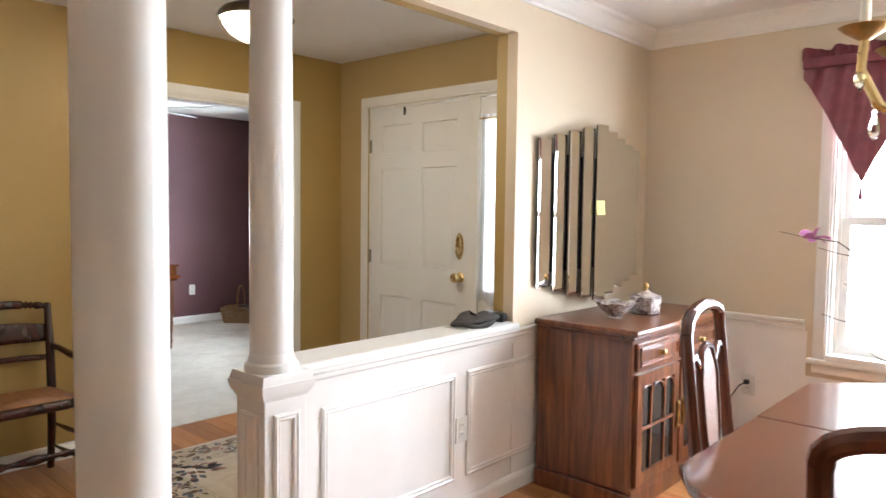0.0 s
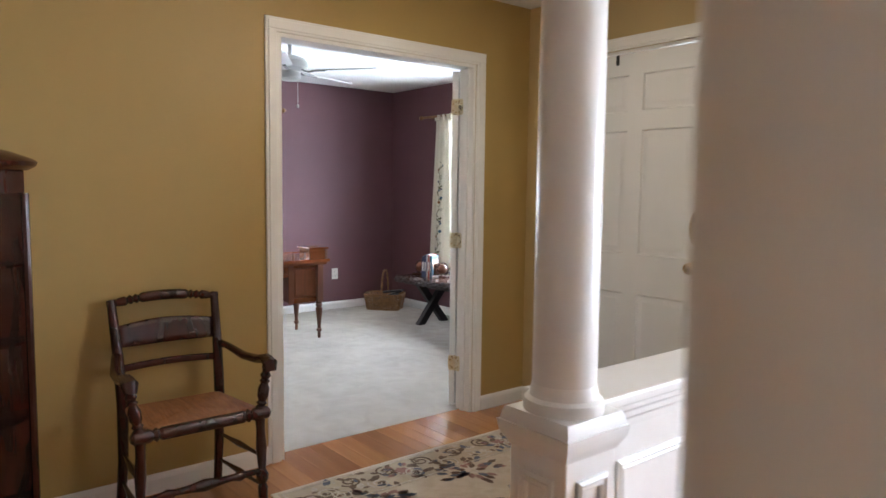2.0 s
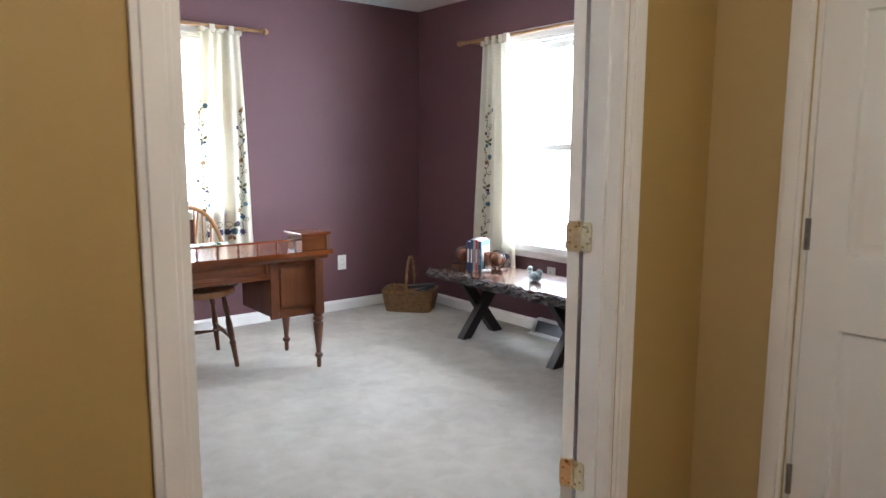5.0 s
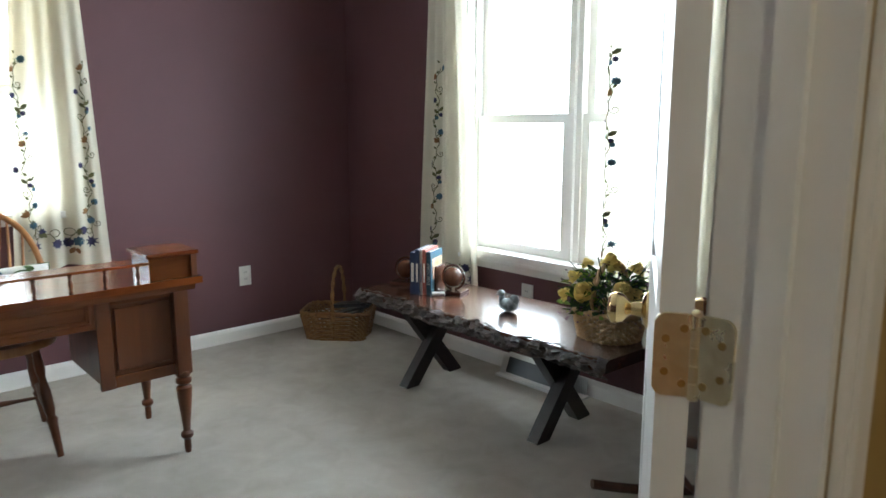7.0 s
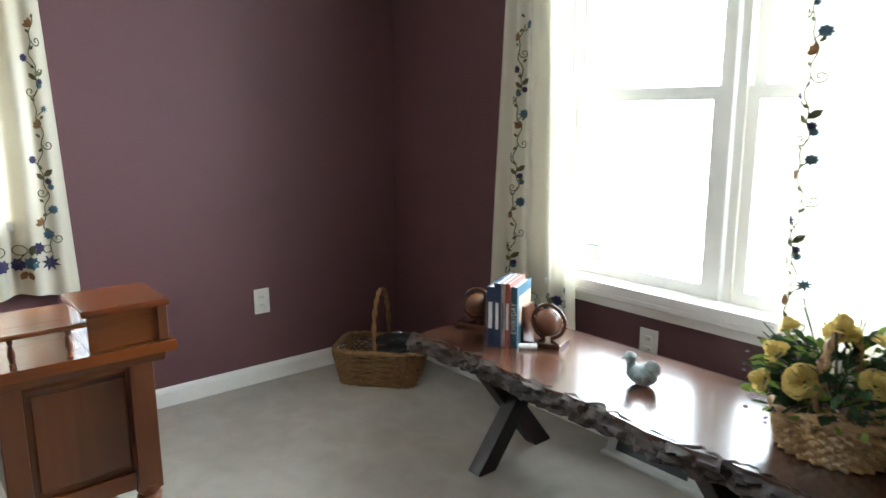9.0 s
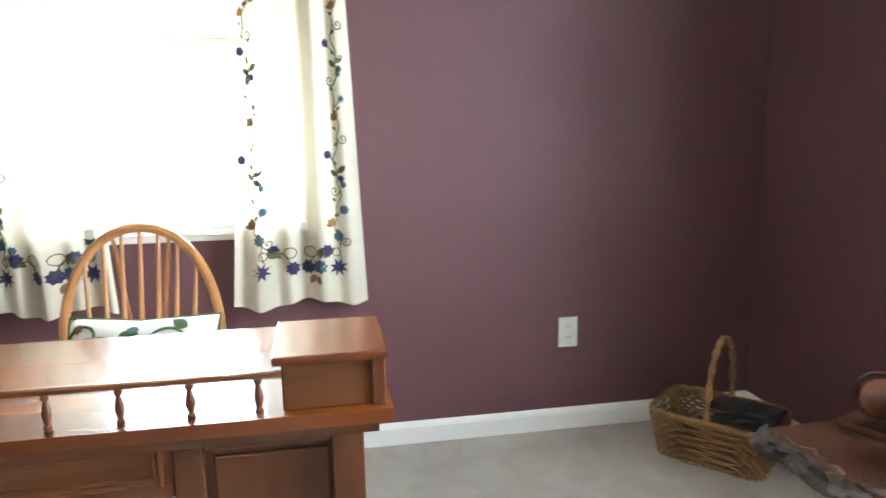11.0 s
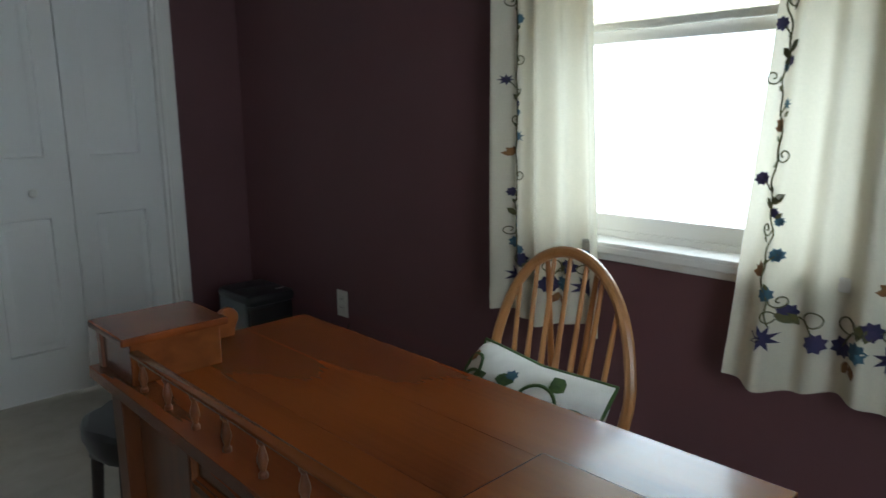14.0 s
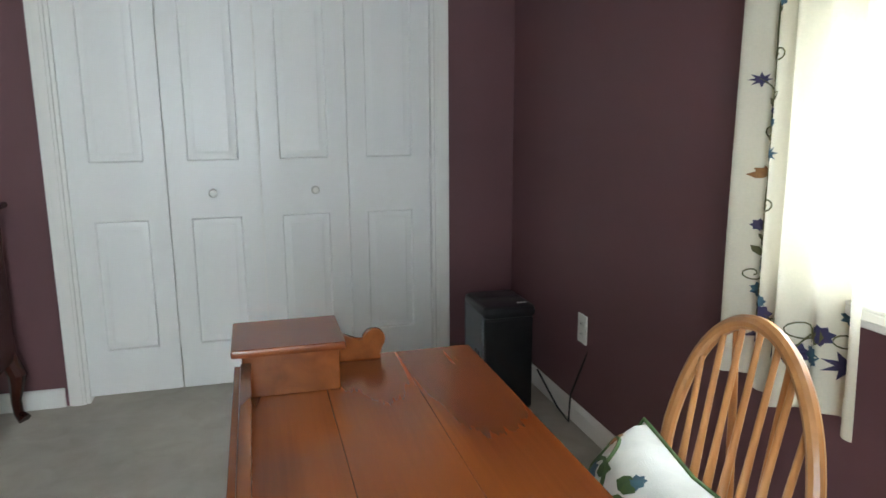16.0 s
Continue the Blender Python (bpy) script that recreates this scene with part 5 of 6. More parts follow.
FANW = mat("white_enamel", (0.72, 0.72, 0.70), (0.68, 0.68, 0.66), 0.35, scale=10)
fan = thing("ceiling_fan", pose(-5.53, 2.45, HP), "white five-blade ceiling fan hanging at rest", "ceiling fan")
part("canopy", lathe(B(), [(0.065, 0), (0.065, -0.02), (0.045, -0.055), (0.022, -0.075), (0.018, -0.08)], None, 28), FANW, fan)
part("downrod", rod(B(), (0, 0, -0.075), (0, 0, -0.17), 0.013), FANW, fan)
part("motor", lathe(B(), [(0.05, -0.16), (0.10, -0.175), (0.125, -0.20), (0.125, -0.245), (0.09, -0.26), (0.075, -0.27), (0.075, -0.315), (0.055, -0.33), (0.0, -0.333)], None, 36), FANW, fan)
for k in range(5):
    mm = pose(0, 0, 0, 0, 0, 37 + 72 * k)
    blade = B()
    slab(blade, [(0.20, -0.05), (0.60, -0.066), (0.635, -0.045), (0.635, 0.045), (0.60, 0.066), (0.20, 0.05)], -0.004, 0.004, 0.0, mm @ pose(0, 0, -0.262, 12, 0, 0))
    bo = part("blade", blade, FANW, fan)
    part("blade_iron", tube(B(), [mm @ Vector(p) for p in ((0.09, 0, -0.255), (0.14, 0.0, -0.275), (0.20, 0.0, -0.268), (0.27, 0, -0.268))], [0.012, 0.011, 0.016, 0.014], 8, 0.5), STEEL, bo)
part("pull_chain", rod(B(), (0.06, 0.03, -0.31), (0.06, 0.03, -0.50), 0.0018, seg=6), IVORY, fan)
part("chain_knob", ball(B(), (0.06, 0.03, -0.51), 0.008, 0.008, 0.014, 10), IVORY, fan)


def outlet(m, label="white duplex outlet plate on the wall"):
    o = thing("wall_outlet", m, label, "outlet", "wall outlets")
    part("plate", box(B(), -0.037, 0.037, 0, 0.006, -0.058, 0.058, 0.002), IVORY, o)
    for z in (0.02, -0.02):
        r = part("receptacle", box(B(), -0.017, 0.017, 0.006, 0.009, z - 0.014, z + 0.014, 0.002), IVORY, o)
        for x in (-0.006, 0.006):
            part("slot", box(B(), x - 0.0012, x + 0.0012, 0.0088, 0.0095, z - 0.003, z + 0.006), BLACK, r)


outlet(pose(-7.53, 3.975, 0.385, 0, 0, -90))
outlet(pose(-7.53, 1.088, 0.405, 0, 0, -90))
outlet(pose(-5.985, 4.74, 0.415, 0, 0, 180))
vt = thing("floor_vent", pose(-5.83, 4.735, 0), "white metal floor register with a tilted cover", "vent")
ol = [(-0.24, 0), (-0.24, 0.10), (-0.20, 0.125), (0.10, 0.125), (0.24, 0.02), (0.24, 0)]
b = slab(B(), ol, 0, 0.008, 0.002)
b.transform(pose(0, -0.10, 0.004, 68, 0, 0))
part("cover", b, FANW, vt)
part("screen", box(B(), -0.20, 0.09, 0.02, 0.10, 0.0085, 0.0095, 0, pose(0, -0.10, 0.004, 68, 0, 0)), GREYP, vt)
part("base", box(B(), -0.25, 0.26, -0.125, -0.02, 0.0, 0.012, 0.003), FANW, vt)
for k in range(10):
    part("louvre", box(B(), 0.15 + 0.010 * k, 0.154 + 0.010 * k, -0.035, -0.02, 0.012, 0.09), FANW, vt)

SLATEP = mat("slate_plastic", (0.13, 0.14, 0.15), (0.11, 0.12, 0.13), 0.4, scale=30)
sh = thing("paper_shredder", pose(-7.30, 0.755, 0), "black and grey plastic paper shredder on the carpet", "shredder")
part("bin", box(B(), -0.108, 0.108, -0.135, 0.135, 0.0, 0.42, 0.02), BLACK, sh)
part("side_panel", box(B(), 0.106, 0.114, -0.12, 0.118, 0.05, 0.43, 0.01), SLATEP, sh)
part("bin_window", box(B(), 0.1135, 0.1155, 0.03, 0.075, 0.12, 0.26, 0.004), BLACK, sh)
hd = part("head", box(B(), -0.116, 0.116, -0.145, 0.145, 0.405, 0.462, 0.026), BLACK, sh)
part("feed_slot", box(B(), -0.09, 0.09, -0.008, 0.008, 0.4605, 0.4635), GREYP, hd)
part("status_label", box(B(), -0.085, -0.045, 0.09, 0.10, 0.4605, 0.4635), IVORY, hd)
part("cord", tube(B(), [(-0.10, 0.19, 0.20), (-0.16, 0.26, 0.06), (-0.18, 0.33, 0.02), (-0.20, 0.30, 0.12), (-0.245, 0.40, 0.40)], 0.004, 6), BLACK, sh)
ch = thing("chest", pose(-4.98, 0.60, 0), "dark mahogany chest on cabriole legs beside the closet", "chest")
part("body", box(B(), -0.36, 0.36, -0.22, 0.20, 0.26, 0.88, 0.006), MAHOG, ch)
part("top", box(B(), -0.39, 0.39, -0.24, 0.225, 0.88, 0.905, 0.008), MAHOG, ch)
for x, y in ((-0.33, 0.18), (0.33, 0.18), (-0.33, -0.20), (0.33, -0.20)):
    sx = math.copysign(1, x)
    part("leg", tube(B(), [(x, y, 0.28), (x + sx * 0.035, y + 0.02, 0.20), (x + sx * 0.015, y + 0.01, 0.09), (x + sx * 0.02, y + 0.012, 0.035), (x + sx * 0.045, y + 0.03, 0.012)], [0.035, 0.036, 0.020, 0.020, 0.026], 10), MAHOG, ch)
for z0, z1 in ((0.28, 0.47), (0.48, 0.67), (0.68, 0.865)):
    dr = part("drawer", box(B(), -0.34, 0.34, 0.20, 0.215, z0, z1, 0.004), MAHOG, ch)
    for x in (-0.18, 0.18):
        part("pull", tube(B(), [(x - 0.04, 0.216, (z0 + z1) / 2), (x - 0.03, 0.235, (z0 + z1) / 2 - 0.01), (x + 0.03, 0.235, (z0 + z1) / 2 - 0.01), (x + 0.04, 0.216, (z0 + z1) / 2)], 0.004, 6), OLDBRASS, dr)
so = thing("stool", pose(-6.46, 1.76, 0), "black upholstered stool behind the desk", "stool")
part("seat", slab(B(), [(0.17 * abs(math.cos(a)) ** 0.6 * math.copysign(1, math.cos(a)), 0.15 * abs(math.sin(a)) ** 0.6 * math.copysign(1, math.sin(a))) for a in [2 * math.pi * i / 28 for i in range(28)]], 0.40, 0.47, 0.022), BLACK, so)
for x in (0.12, -0.12):
    for y in (0.10, -0.10):
        part("leg", rod(B(), (x * 1.2, y * 1.2, 0), (x, y, 0.41), 0.012, 0.016), BLACKWOOD, so)

# ---- foyer ----
hc = thing("armchair", pose(-3.66, 1.055, 0), "dark mahogany armchair with woven rush seat", "chair")
FL = [(0, 0.013), (0.10, 0.017), (0.30, 0.020), (0.34, 0.014), (0.38, 0.024), (0.44, 0.024), (0.48, 0.015), (0.70, 0.021), (0.90, 0.017), (1, 0.020)]
for s in (1, -1):
    part("front_leg", turned(B(), (0.185, s * 0.235, 0), (0.180, s * 0.225, 0.405), FL, 16), MAHOG, hc)
    part("back_leg", tube(B(), [(-0.215, s * 0.20, 0), (-0.175, s * 0.195, 0.22), (-0.165, s * 0.195, 0.44), (-0.19, s * 0.20, 0.63), (-0.245, s * 0.208, 0.855)], [0.018, 0.020, 0.022, 0.021, 0.017], 12), MAHOG, hc)
    part("arm", tube(B(), [(-0.195, s * 0.205, 0.645), (-0.13, s * 0.225, 0.635), (-0.03, s * 0.25, 0.610), (0.08, s * 0.262, 0.615), (0.16, s * 0.262, 0.632), (0.20, s * 0.260, 0.622), (0.207, s * 0.260, 0.592)], [0.017, 0.017, 0.020, 0.022, 0.026, 0.030, 0.022], 12, 0.8), MAHOG, hc)
    part("arm_post", turned(B(), (0.180, s * 0.228, 0.435), (0.175, s * 0.258, 0.605), [(0, 0.015), (0.07, 0.023), (0.12, 0.014), (0.17, 0.022), (0.22, 0.014), (0.32, 0.022), (0.50, 0.023), (0.62, 0.014), (0.67, 0.021), (0.72, 0.014), (0.80, 0.022), (0.88, 0.014), (1, 0.020)], 16), MAHOG, hc)
    part("side_stretcher", turned(B(), (0.182, s * 0.228, 0.25), (-0.172, s * 0.195, 0.25), ST), MAHOG, hc)
    part("side_stretcher", turned(B(), (0.184, s * 0.230, 0.13), (-0.185, s * 0.197, 0.13), ST), MAHOG, hc)
part("front_stretcher", turned(B(), (0.184, -0.225, 0.19), (0.184, 0.225, 0.19), [(0, 0.010), (0.14, 0.013), (0.2, 0.020), (0.26, 0.011), (0.40, 0.017), (0.5, 0.024), (0.6, 0.017), (0.74, 0.011), (0.8, 0.020), (0.86, 0.013), (1, 0.010)]), MAHOG, hc)
crest = [Vector((-0.243 - 0.012 * math.sin(math.pi * i / 40), -0.222 + 0.444 * i / 40, 0.838 + 0.022 * math.sin(math.pi * i / 40))) for i in range(41)]
rings = {2: 0.019, 3: 0.013, 6: 0.020, 7: 0.012, 8: 0.020, 9: 0.012, 10: 0.020, 11: 0.013}
part("crest_rail", tube(B(), crest, [rings[min(i, 40 - i)] if min(i, 40 - i) in rings else 0.016 + 0.006 * math.sin(math.pi * i / 40) for i in range(41)], 12), MAHOG, hc)
part("back_slat", sheet(lambda u, v: (-0.222 - 0.018 * math.sin(math.pi * u) - 0.018 * (v - 0.5), -0.195 + 0.39 * u, 0.665 + (0.085 + 0.018 * math.sin(math.pi * u)) * v), 16, 4), MAHOG, hc).modifiers.new("thick", "SOLIDIFY").thickness = 0.012
part("back_rail", tube(B(), [(-0.188 - 0.010 * math.sin(math.pi * i / 12), -0.197 + 0.394 * i / 12, 0.585 + 0.008 * math.sin(math.pi * i / 12)) for i in range(13)], 0.010, 8, 1.5), MAHOG, hc)
seat = part("seat", slab(B(), [(0.175, -0.235), (0.175, 0.235), (-0.155, 0.190), (-0.155, -0.190)], 0.420, 0.440, 0.006), RUSH, hc, "woven rush seat")
c = Vector((0.02, 0, 0.4415))
for a, b in (((0.165, -0.222), (0.165, 0.222)), ((0.165, 0.222), (-0.148, 0.18)), ((-0.148, 0.18), (-0.148, -0.18)), ((-0.148, -0.18), (0.165, -0.222))):
    bm = B()
    for k in range(1, 14):
        s = k / 14
        p, q = Vector((*a, 0.4405)).lerp(c, s), Vector((*b, 0.4405)).lerp(c, s)
        tube(bm, [p, p.lerp(q, 0.5), q], 0.0105, 6, 0.45)
    tagged(part("rush_weave", bm, RUSH, seat), kind="stuff")
part("seat_roll", turned(B(), (0.190, -0.262, 0.425), (0.190, 0.262, 0.425), [(0, 0.012), (0.02, 0.024), (0.12, 0.026), (0.15, 0.018), (0.17, 0.026), (0.19, 0.018), (0.21, 0.024), (0.79, 0.024), (0.81, 0.018), (0.83, 0.026), (0.85, 0.018), (0.88, 0.026), (0.98, 0.024), (1, 0.012)], 14), MAHOG, hc)

cc = thing("curio_cabinet", pose(-3.955, 0.23, 0), "dark mahogany curio cabinet with bowed glass front", "cabinet")
bow = [(0.02 + 0.30 * math.sin(math.pi * (0.12 + 0.76 * i / 16)) ** 0.8, -0.32 + 0.64 * i / 16) for i in range(17)]
full = [(0.0, -0.32)] + bow + [(0.0, 0.32)]
part("base", slab(B(), [(x * 1.06, y * 1.06) for x, y in full], 0, 0.12, 0.008), MAHOG, cc)
part("floor_shelf", slab(B(), full, 0.12, 0.15, 0.003), MAHOG, cc)
part("cornice", slab(B(), full, 1.28, 1.36, 0.004), MAHOG, cc)
part("crown", lathe(B(), [(1.0, 1.36), (1.08, 1.375), (1.10, 1.39), (1.06, 1.40), (0.85, 1.425), (0.5, 1.45), (0, 1.455)], pose(0.13, 0, 0) @ Matrix.Diagonal((0.20, 0.335, 1, 1)), 40), MAHOG, cc)
part("back", box(B(), 0.0, 0.012, -0.32, 0.32, 0.15, 1.28), MAHOG, cc)
for i in (0, 5, 11, 16):
    part("stile", rod(B(), (bow[i][0], bow[i][1], 0.15), (bow[i][0], bow[i][1], 1.28), 0.014, seg=8), MAHOG, cc)
for z in (0.46, 0.74, 1.02):
    part("shelf", slab(B(), [(max(0.013, x * 0.93), y * 0.95) for x, y in full], z, z + 0.008), MAHOG, cc)
bm = B()
for (x0, y0), (x1, y1) in zip(bow, bow[1:]):
    bm.faces.new([bm.verts.new(p) for p in ((x0, y0, 0.15), (x1, y1, 0.15), (x1, y1, 1.28), (x0, y0, 1.28))])
bmesh.ops.remove_doubles(bm, verts=bm.verts[:], dist=1e-5)
part("glass_front", bm, GLASS, cc, "bowed clear glass")

lp = thing("ceiling_lamp", pose(-2.845, 1.83, HP), "lit white glass bowl lamp with bronze rim", "ceiling lamp")
BRONZE = mat("dark_bronze", (0.14, 0.09, 0.05), (0.08, 0.05, 0.03), 0.35, 0.8, scale=20)
part("canopy", lathe(B(), [(0.07, 0), (0.07, -0.012), (0.05, -0.03), (0.02, -0.04)], None, 28), BRONZE, lp)
part("stem", rod(B(), (0, 0, -0.035), (0, 0, -0.12), 0.010), BRONZE, lp)
part("rim", lathe(B(), [(0.10, -0.105), (0.150, -0.125), (0.172, -0.150), (0.176, -0.165), (0.166, -0.172), (0.160, -0.165), (0.140, -0.140), (0.09, -0.112)], None, 40), BRONZE, lp)
part("bowl", lathe(B(), [(0.158, -0.166), (0.150, -0.195), (0.120, -0.235), (0.075, -0.262), (0.02, -0.275), (0.0, -0.276)], None, 36), LAMPGLASS, lp, "glowing frosted glass bowl").visible_shadow = False
part("finial", lathe(B(), [(0.014, -0.272), (0.018, -0.282), (0.008, -0.292), (0.012, -0.302), (0.0, -0.312)], None, 16), BRASS, lp)

RUGF = mat("rug_field", (0.56, 0.46, 0.34), (0.48, 0.38, 0.27), 0.95, scale=14, bump=0.7, fine=300)
RUGB = mat("rug_border", (0.50, 0.41, 0.29), (0.42, 0.33, 0.22), 0.95, scale=14, bump=0.7, fine=300)
RUGE = mat("rug_edge", (0.62, 0.53, 0.40), (0.55, 0.46, 0.33), 0.95, scale=30, bump=0.7, fine=300)
RUGC = [mat("rug_wool_" + n, c, tuple(k * 0.65 for k in c), 0.95, scale=30, bump=0.6, fine=300) for n, c in (("olive", (0.17, 0.11, 0.065)), ("slate", (0.14, 0.14, 0.17)), ("rose", (0.36, 0.19, 0.15)), ("cream", (0.62, 0.53, 0.41)), ("brown", (0.16, 0.085, 0.05)))]
RX0, RX1, RY0, RY1 = -3.625, -2.22, 1.39, 3.07
rug = thing("rug", pose(0, 0, 0), "beige floral wool rug with scrolled border on oak", "rug")
part("edge", slab(B(), [(RX0, RY0), (RX1, RY0), (RX1, RY1), (RX0, RY1)], 0.0005, 0.009, 0.003), RUGE, rug)
part("border", box(B(), RX0 + 0.02, RX1 - 0.02, RY0 + 0.02, RY1 - 0.02, 0.0085, 0.0100), RUGB, rug)
part("field", box(B(), RX0 + 0.27, RX1 - 0.27, RY0 + 0.27, RY1 - 0.27, 0.0098, 0.0112), RUGF, rug)
for i in (0.035, 0.255):
    x0, x1, y0, y1 = RX0 + i, RX1 - i, RY0 + i, RY1 - i
    part("guard_stripe", tube(B(), [(x0, y0, 0.0105), (x1, y0, 0.0105), (x1, y1, 0.0105), (x0, y1, 0.0105), (x0, y0, 0.0105)], 0.006, 6, 0.4), RUGC[3], rug)
random.seed(21)
mots = [B() for _ in RUGC]
flatp = lambda x, y, d: Vector((x, y, 0.0100 + d * 0.5))


def around(s, off):
    """A place s metres along the border's middle line."""
    w_, h_ = RX1 - RX0 - 0.29, RY1 - RY0 - 0.29
    s %= 2 * (w_ + h_)
    x0, y0 = RX0 + 0.145, RY0 + 0.145
    if s < w_:
        return x0 + s, y0 + off
    s -= w_
    if s < h_:
        return x0 + w_ - off, y0 + s
    s -= h_
    if s < w_:
        return x0 + w_ - s, y0 + h_ - off
    return x0 + off, y0 + h_ - (s - w_)


for i in range(430):
    x, y = around(i * 0.01275, random.uniform(-0.085, 0.085))
    k = random.choice((0, 0, 0, 1, 3, 3, 4))
    patch(mots[k], flatp, x, y, random.uniform(0.035, 0.07), random.uniform(0, 6.28), "leaf")
for i in range(56):
    x, y = around(i * 0.0985, 0.045 * (-1) ** i)
    tube(mots[(3, 0)[i % 2]], [flatp(x + (0.052 - 0.0018 * j) * math.cos(j * 0.42 + i), y + (0.052 - 0.0018 * j) * math.sin(j * 0.42 + i), 0.002) for j in range(24)], 0.0055, 5, 0.35)
for i in range(9):
    x, y = around(0.3 + i * 0.61, 0)
    for j in range(10):
        a = random.uniform(0, 6.28)
        patch(mots[(1, 2)[j % 2]], flatp, x + 0.05 * math.cos(a), y + 0.05 * math.sin(a), 0.05, a, "leaf")
    patch(mots[2], flatp, x, y, 0.045, 0, "flower")
for cx, cy in ((RX0 + 0.33, RY0 + 0.33), (RX1 - 0.33, RY0 + 0.33), (RX0 + 0.33, RY1 - 0.33), (RX1 - 0.33, RY1 - 0.33), (RX0 + 0.33, 2.23), (RX1 - 0.33, 2.23), ((RX0 + RX1) / 2, 2.23)):
    for j in range(44):
        a = random.uniform(0, 6.28)
        r_ = random.uniform(0.0, 0.13)
        patch(mots[random.choice((0, 1, 1, 2, 4))], flatp, cx + r_ * math.cos(a), cy + r_ * math.sin(a), 0.06, a + random.uniform(-0.5, 0.5), "leaf")
    patch(mots[3], flatp, cx, cy, 0.05, 0.2, "flower")
for b, m_ in zip(mots, RUGC):
    tagged(part("woven_pattern", b, m_, rug), kind="stuff")

# things on the ledge
FELT = mat("grey_felt", (0.075, 0.068, 0.062), (0.05, 0.045, 0.042), 0.95, scale=40, bump=0.6, fine=400)
bm = sheet(lambda u, v: (0.085 * (1.0 + 0.35 * math.sin(u * 6.28 * 3) * v) * math.cos(u * 6.28) * (0.35 + 0.75 * math.sin(math.pi * min(v, 0.999))),
                         0.11 * (1.0 + 0.25 * math.cos(u * 6.28 * 2) * v) * math.sin(u * 6.28) * (0.35 + 0.75 * math.sin(math.pi * min(v, 0.999))),
                         0.075 * v + 0.018 * math.sin(u * 6.28 * 2 + 1) * v), 48, 12)
bmesh.ops.remove_doubles(bm, verts=bm.verts[:], dist=1e-4)
ht = thing("knit_hat", pose(-2.05, 2.495, 0.832, 0, 0, 12) @ Matrix.Diagonal((1, 1, 0.7, 1)), "crumpled dark grey knit hat on the white ledge", "hat")
part("cap", bm, FELT, ht)
part("brim", tube(B(), [(0.080 * math.cos(a), -0.02 + 0.125 * math.sin(a), 0.016 + 0.012 * math.sin(3 * a)) for a in [6.2832 * i / 36 for i in range(37)]], 0.017, 8), FELT, ht)
wl = thing("black_pouch", pose(-2.03, 2.625, 0.832, 0, 0, 20), "small black leather pouch on the ledge", "pouch")
part("pouch_body", box(B(), -0.05, 0.05, -0.035, 0.035, 0, 0.042, 0.014), BLACK, wl)
part("flap", box(B(), -0.052, 0.02, -0.037, 0.037, 0.036, 0.047, 0.005), BLACK, wl)
pp = thing("paper_sheet", pose(-2.035, 2.47, 0.8305, 0, 0, 8), "white papers lying on the ledge", "paper")
part("sheet", box(B(), -0.085, 0.075, -0.13, 0.15, 0, 0.0015), IVORY, pp)

# ---- dining room ----
bf = thing("buffet", pose(-1.67, 3.32, 0), "carved cherry buffet cabinet with latticed glass doors", "cabinet")
part("body", box(B(), -0.26, 0.245, -0.48, 0.48, 0.09, 0.805, 0.004), CHERRY, bf)
part("plinth", profile_run(box(B(), -0.26, 0.26, -0.495, 0.495, 0.0, 0.085, 0.006), [(0, 0.085), (0.016, 0.085), (0.010, 0.105), (0, 0.11)], (0.245, -0.48, 0), (0.245, 0.48, 0), (1, 0, 0)), CHERRY, bf)
part("top", box(B(), -0.265, 0.285, -0.515, 0.515, 0.810, 0.840, 0.010), CHERRY, bf)
part("top_moulding", box(B(), -0.26, 0.262, -0.495, 0.495, 0.790, 0.812, 0.006), CHERRY, bf)
for k, (y0, y1) in enumerate(((-0.455, -0.01), (0.01, 0.455))):
    dr = part("drawer", box(B(), 0.245, 0.262, y0, y1, 0.645, 0.775, 0.006), CHERRY, bf)
    part("drawer_panel", frame_mould(B(), (0.2625, y0 + 0.02, 0.665), (0, 1, 0), (0, 0, 1), y1 - y0 - 0.04, 0.09, 0.02, 0.008), CHERRY, dr)
    part("pull", lathe(B(), [(0.016, 0), (0.010, 0.008), (0.012, 0.018), (0.017, 0.024), (0, 0.030)], pose(0.266, (y0 + y1) / 2, 0.71, 0, 90, 0), 16), OLDBRASS, dr)
    dy0 = y0 + 0.004
    dw = y1 - y0 - 0.008
    d = part("door", wall(B(), "y", 0.245, 0.265, dy0, dy0 + dw, 0.115, 0.63, [(dy0 + 0.05, dy0 + dw - 0.05, 0.17, 0.575)]), CHERRY, bf)
    part("glass", box(B(), 0.250, 0.253, dy0 + 0.05, dy0 + dw - 0.05, 0.17, 0.575), mat("smoked_glass", (0.03, 0.028, 0.026), rough=0.06), d)
    for yy in (dy0 + dw / 3, dy0 + 2 * dw / 3):
        part("muntin", box(B(), 0.254, 0.263, yy - 0.007, yy + 0.007, 0.17, 0.575, 0.002), CHERRY, d)
    part("muntin", box(B(), 0.254, 0.263, dy0 + 0.05, dy0 + dw - 0.05, 0.365, 0.379, 0.002), CHERRY, d)
    for j in range(3):
        yc = dy0 + 0.05 + (dw - 0.1) * (j + 0.5) / 3
        part("arch", tube(B(), arc((0.258, yc, 0.535), (dw - 0.1) / 6, 0, 180, 10, "yz", 0.035), 0.006, 6), CHERRY, d)
    yh = (y1 - 0.022) if k == 0 else (y0 + 0.022)
    part("door_pull", turned(B(), (0.272, yh, 0.30), (0.272, yh, 0.44), [(0, 0.004), (0.1, 0.011), (0.2, 0.005), (0.5, 0.010), (0.8, 0.005), (0.9, 0.011), (1, 0.004)]), OLDBRASS, d)
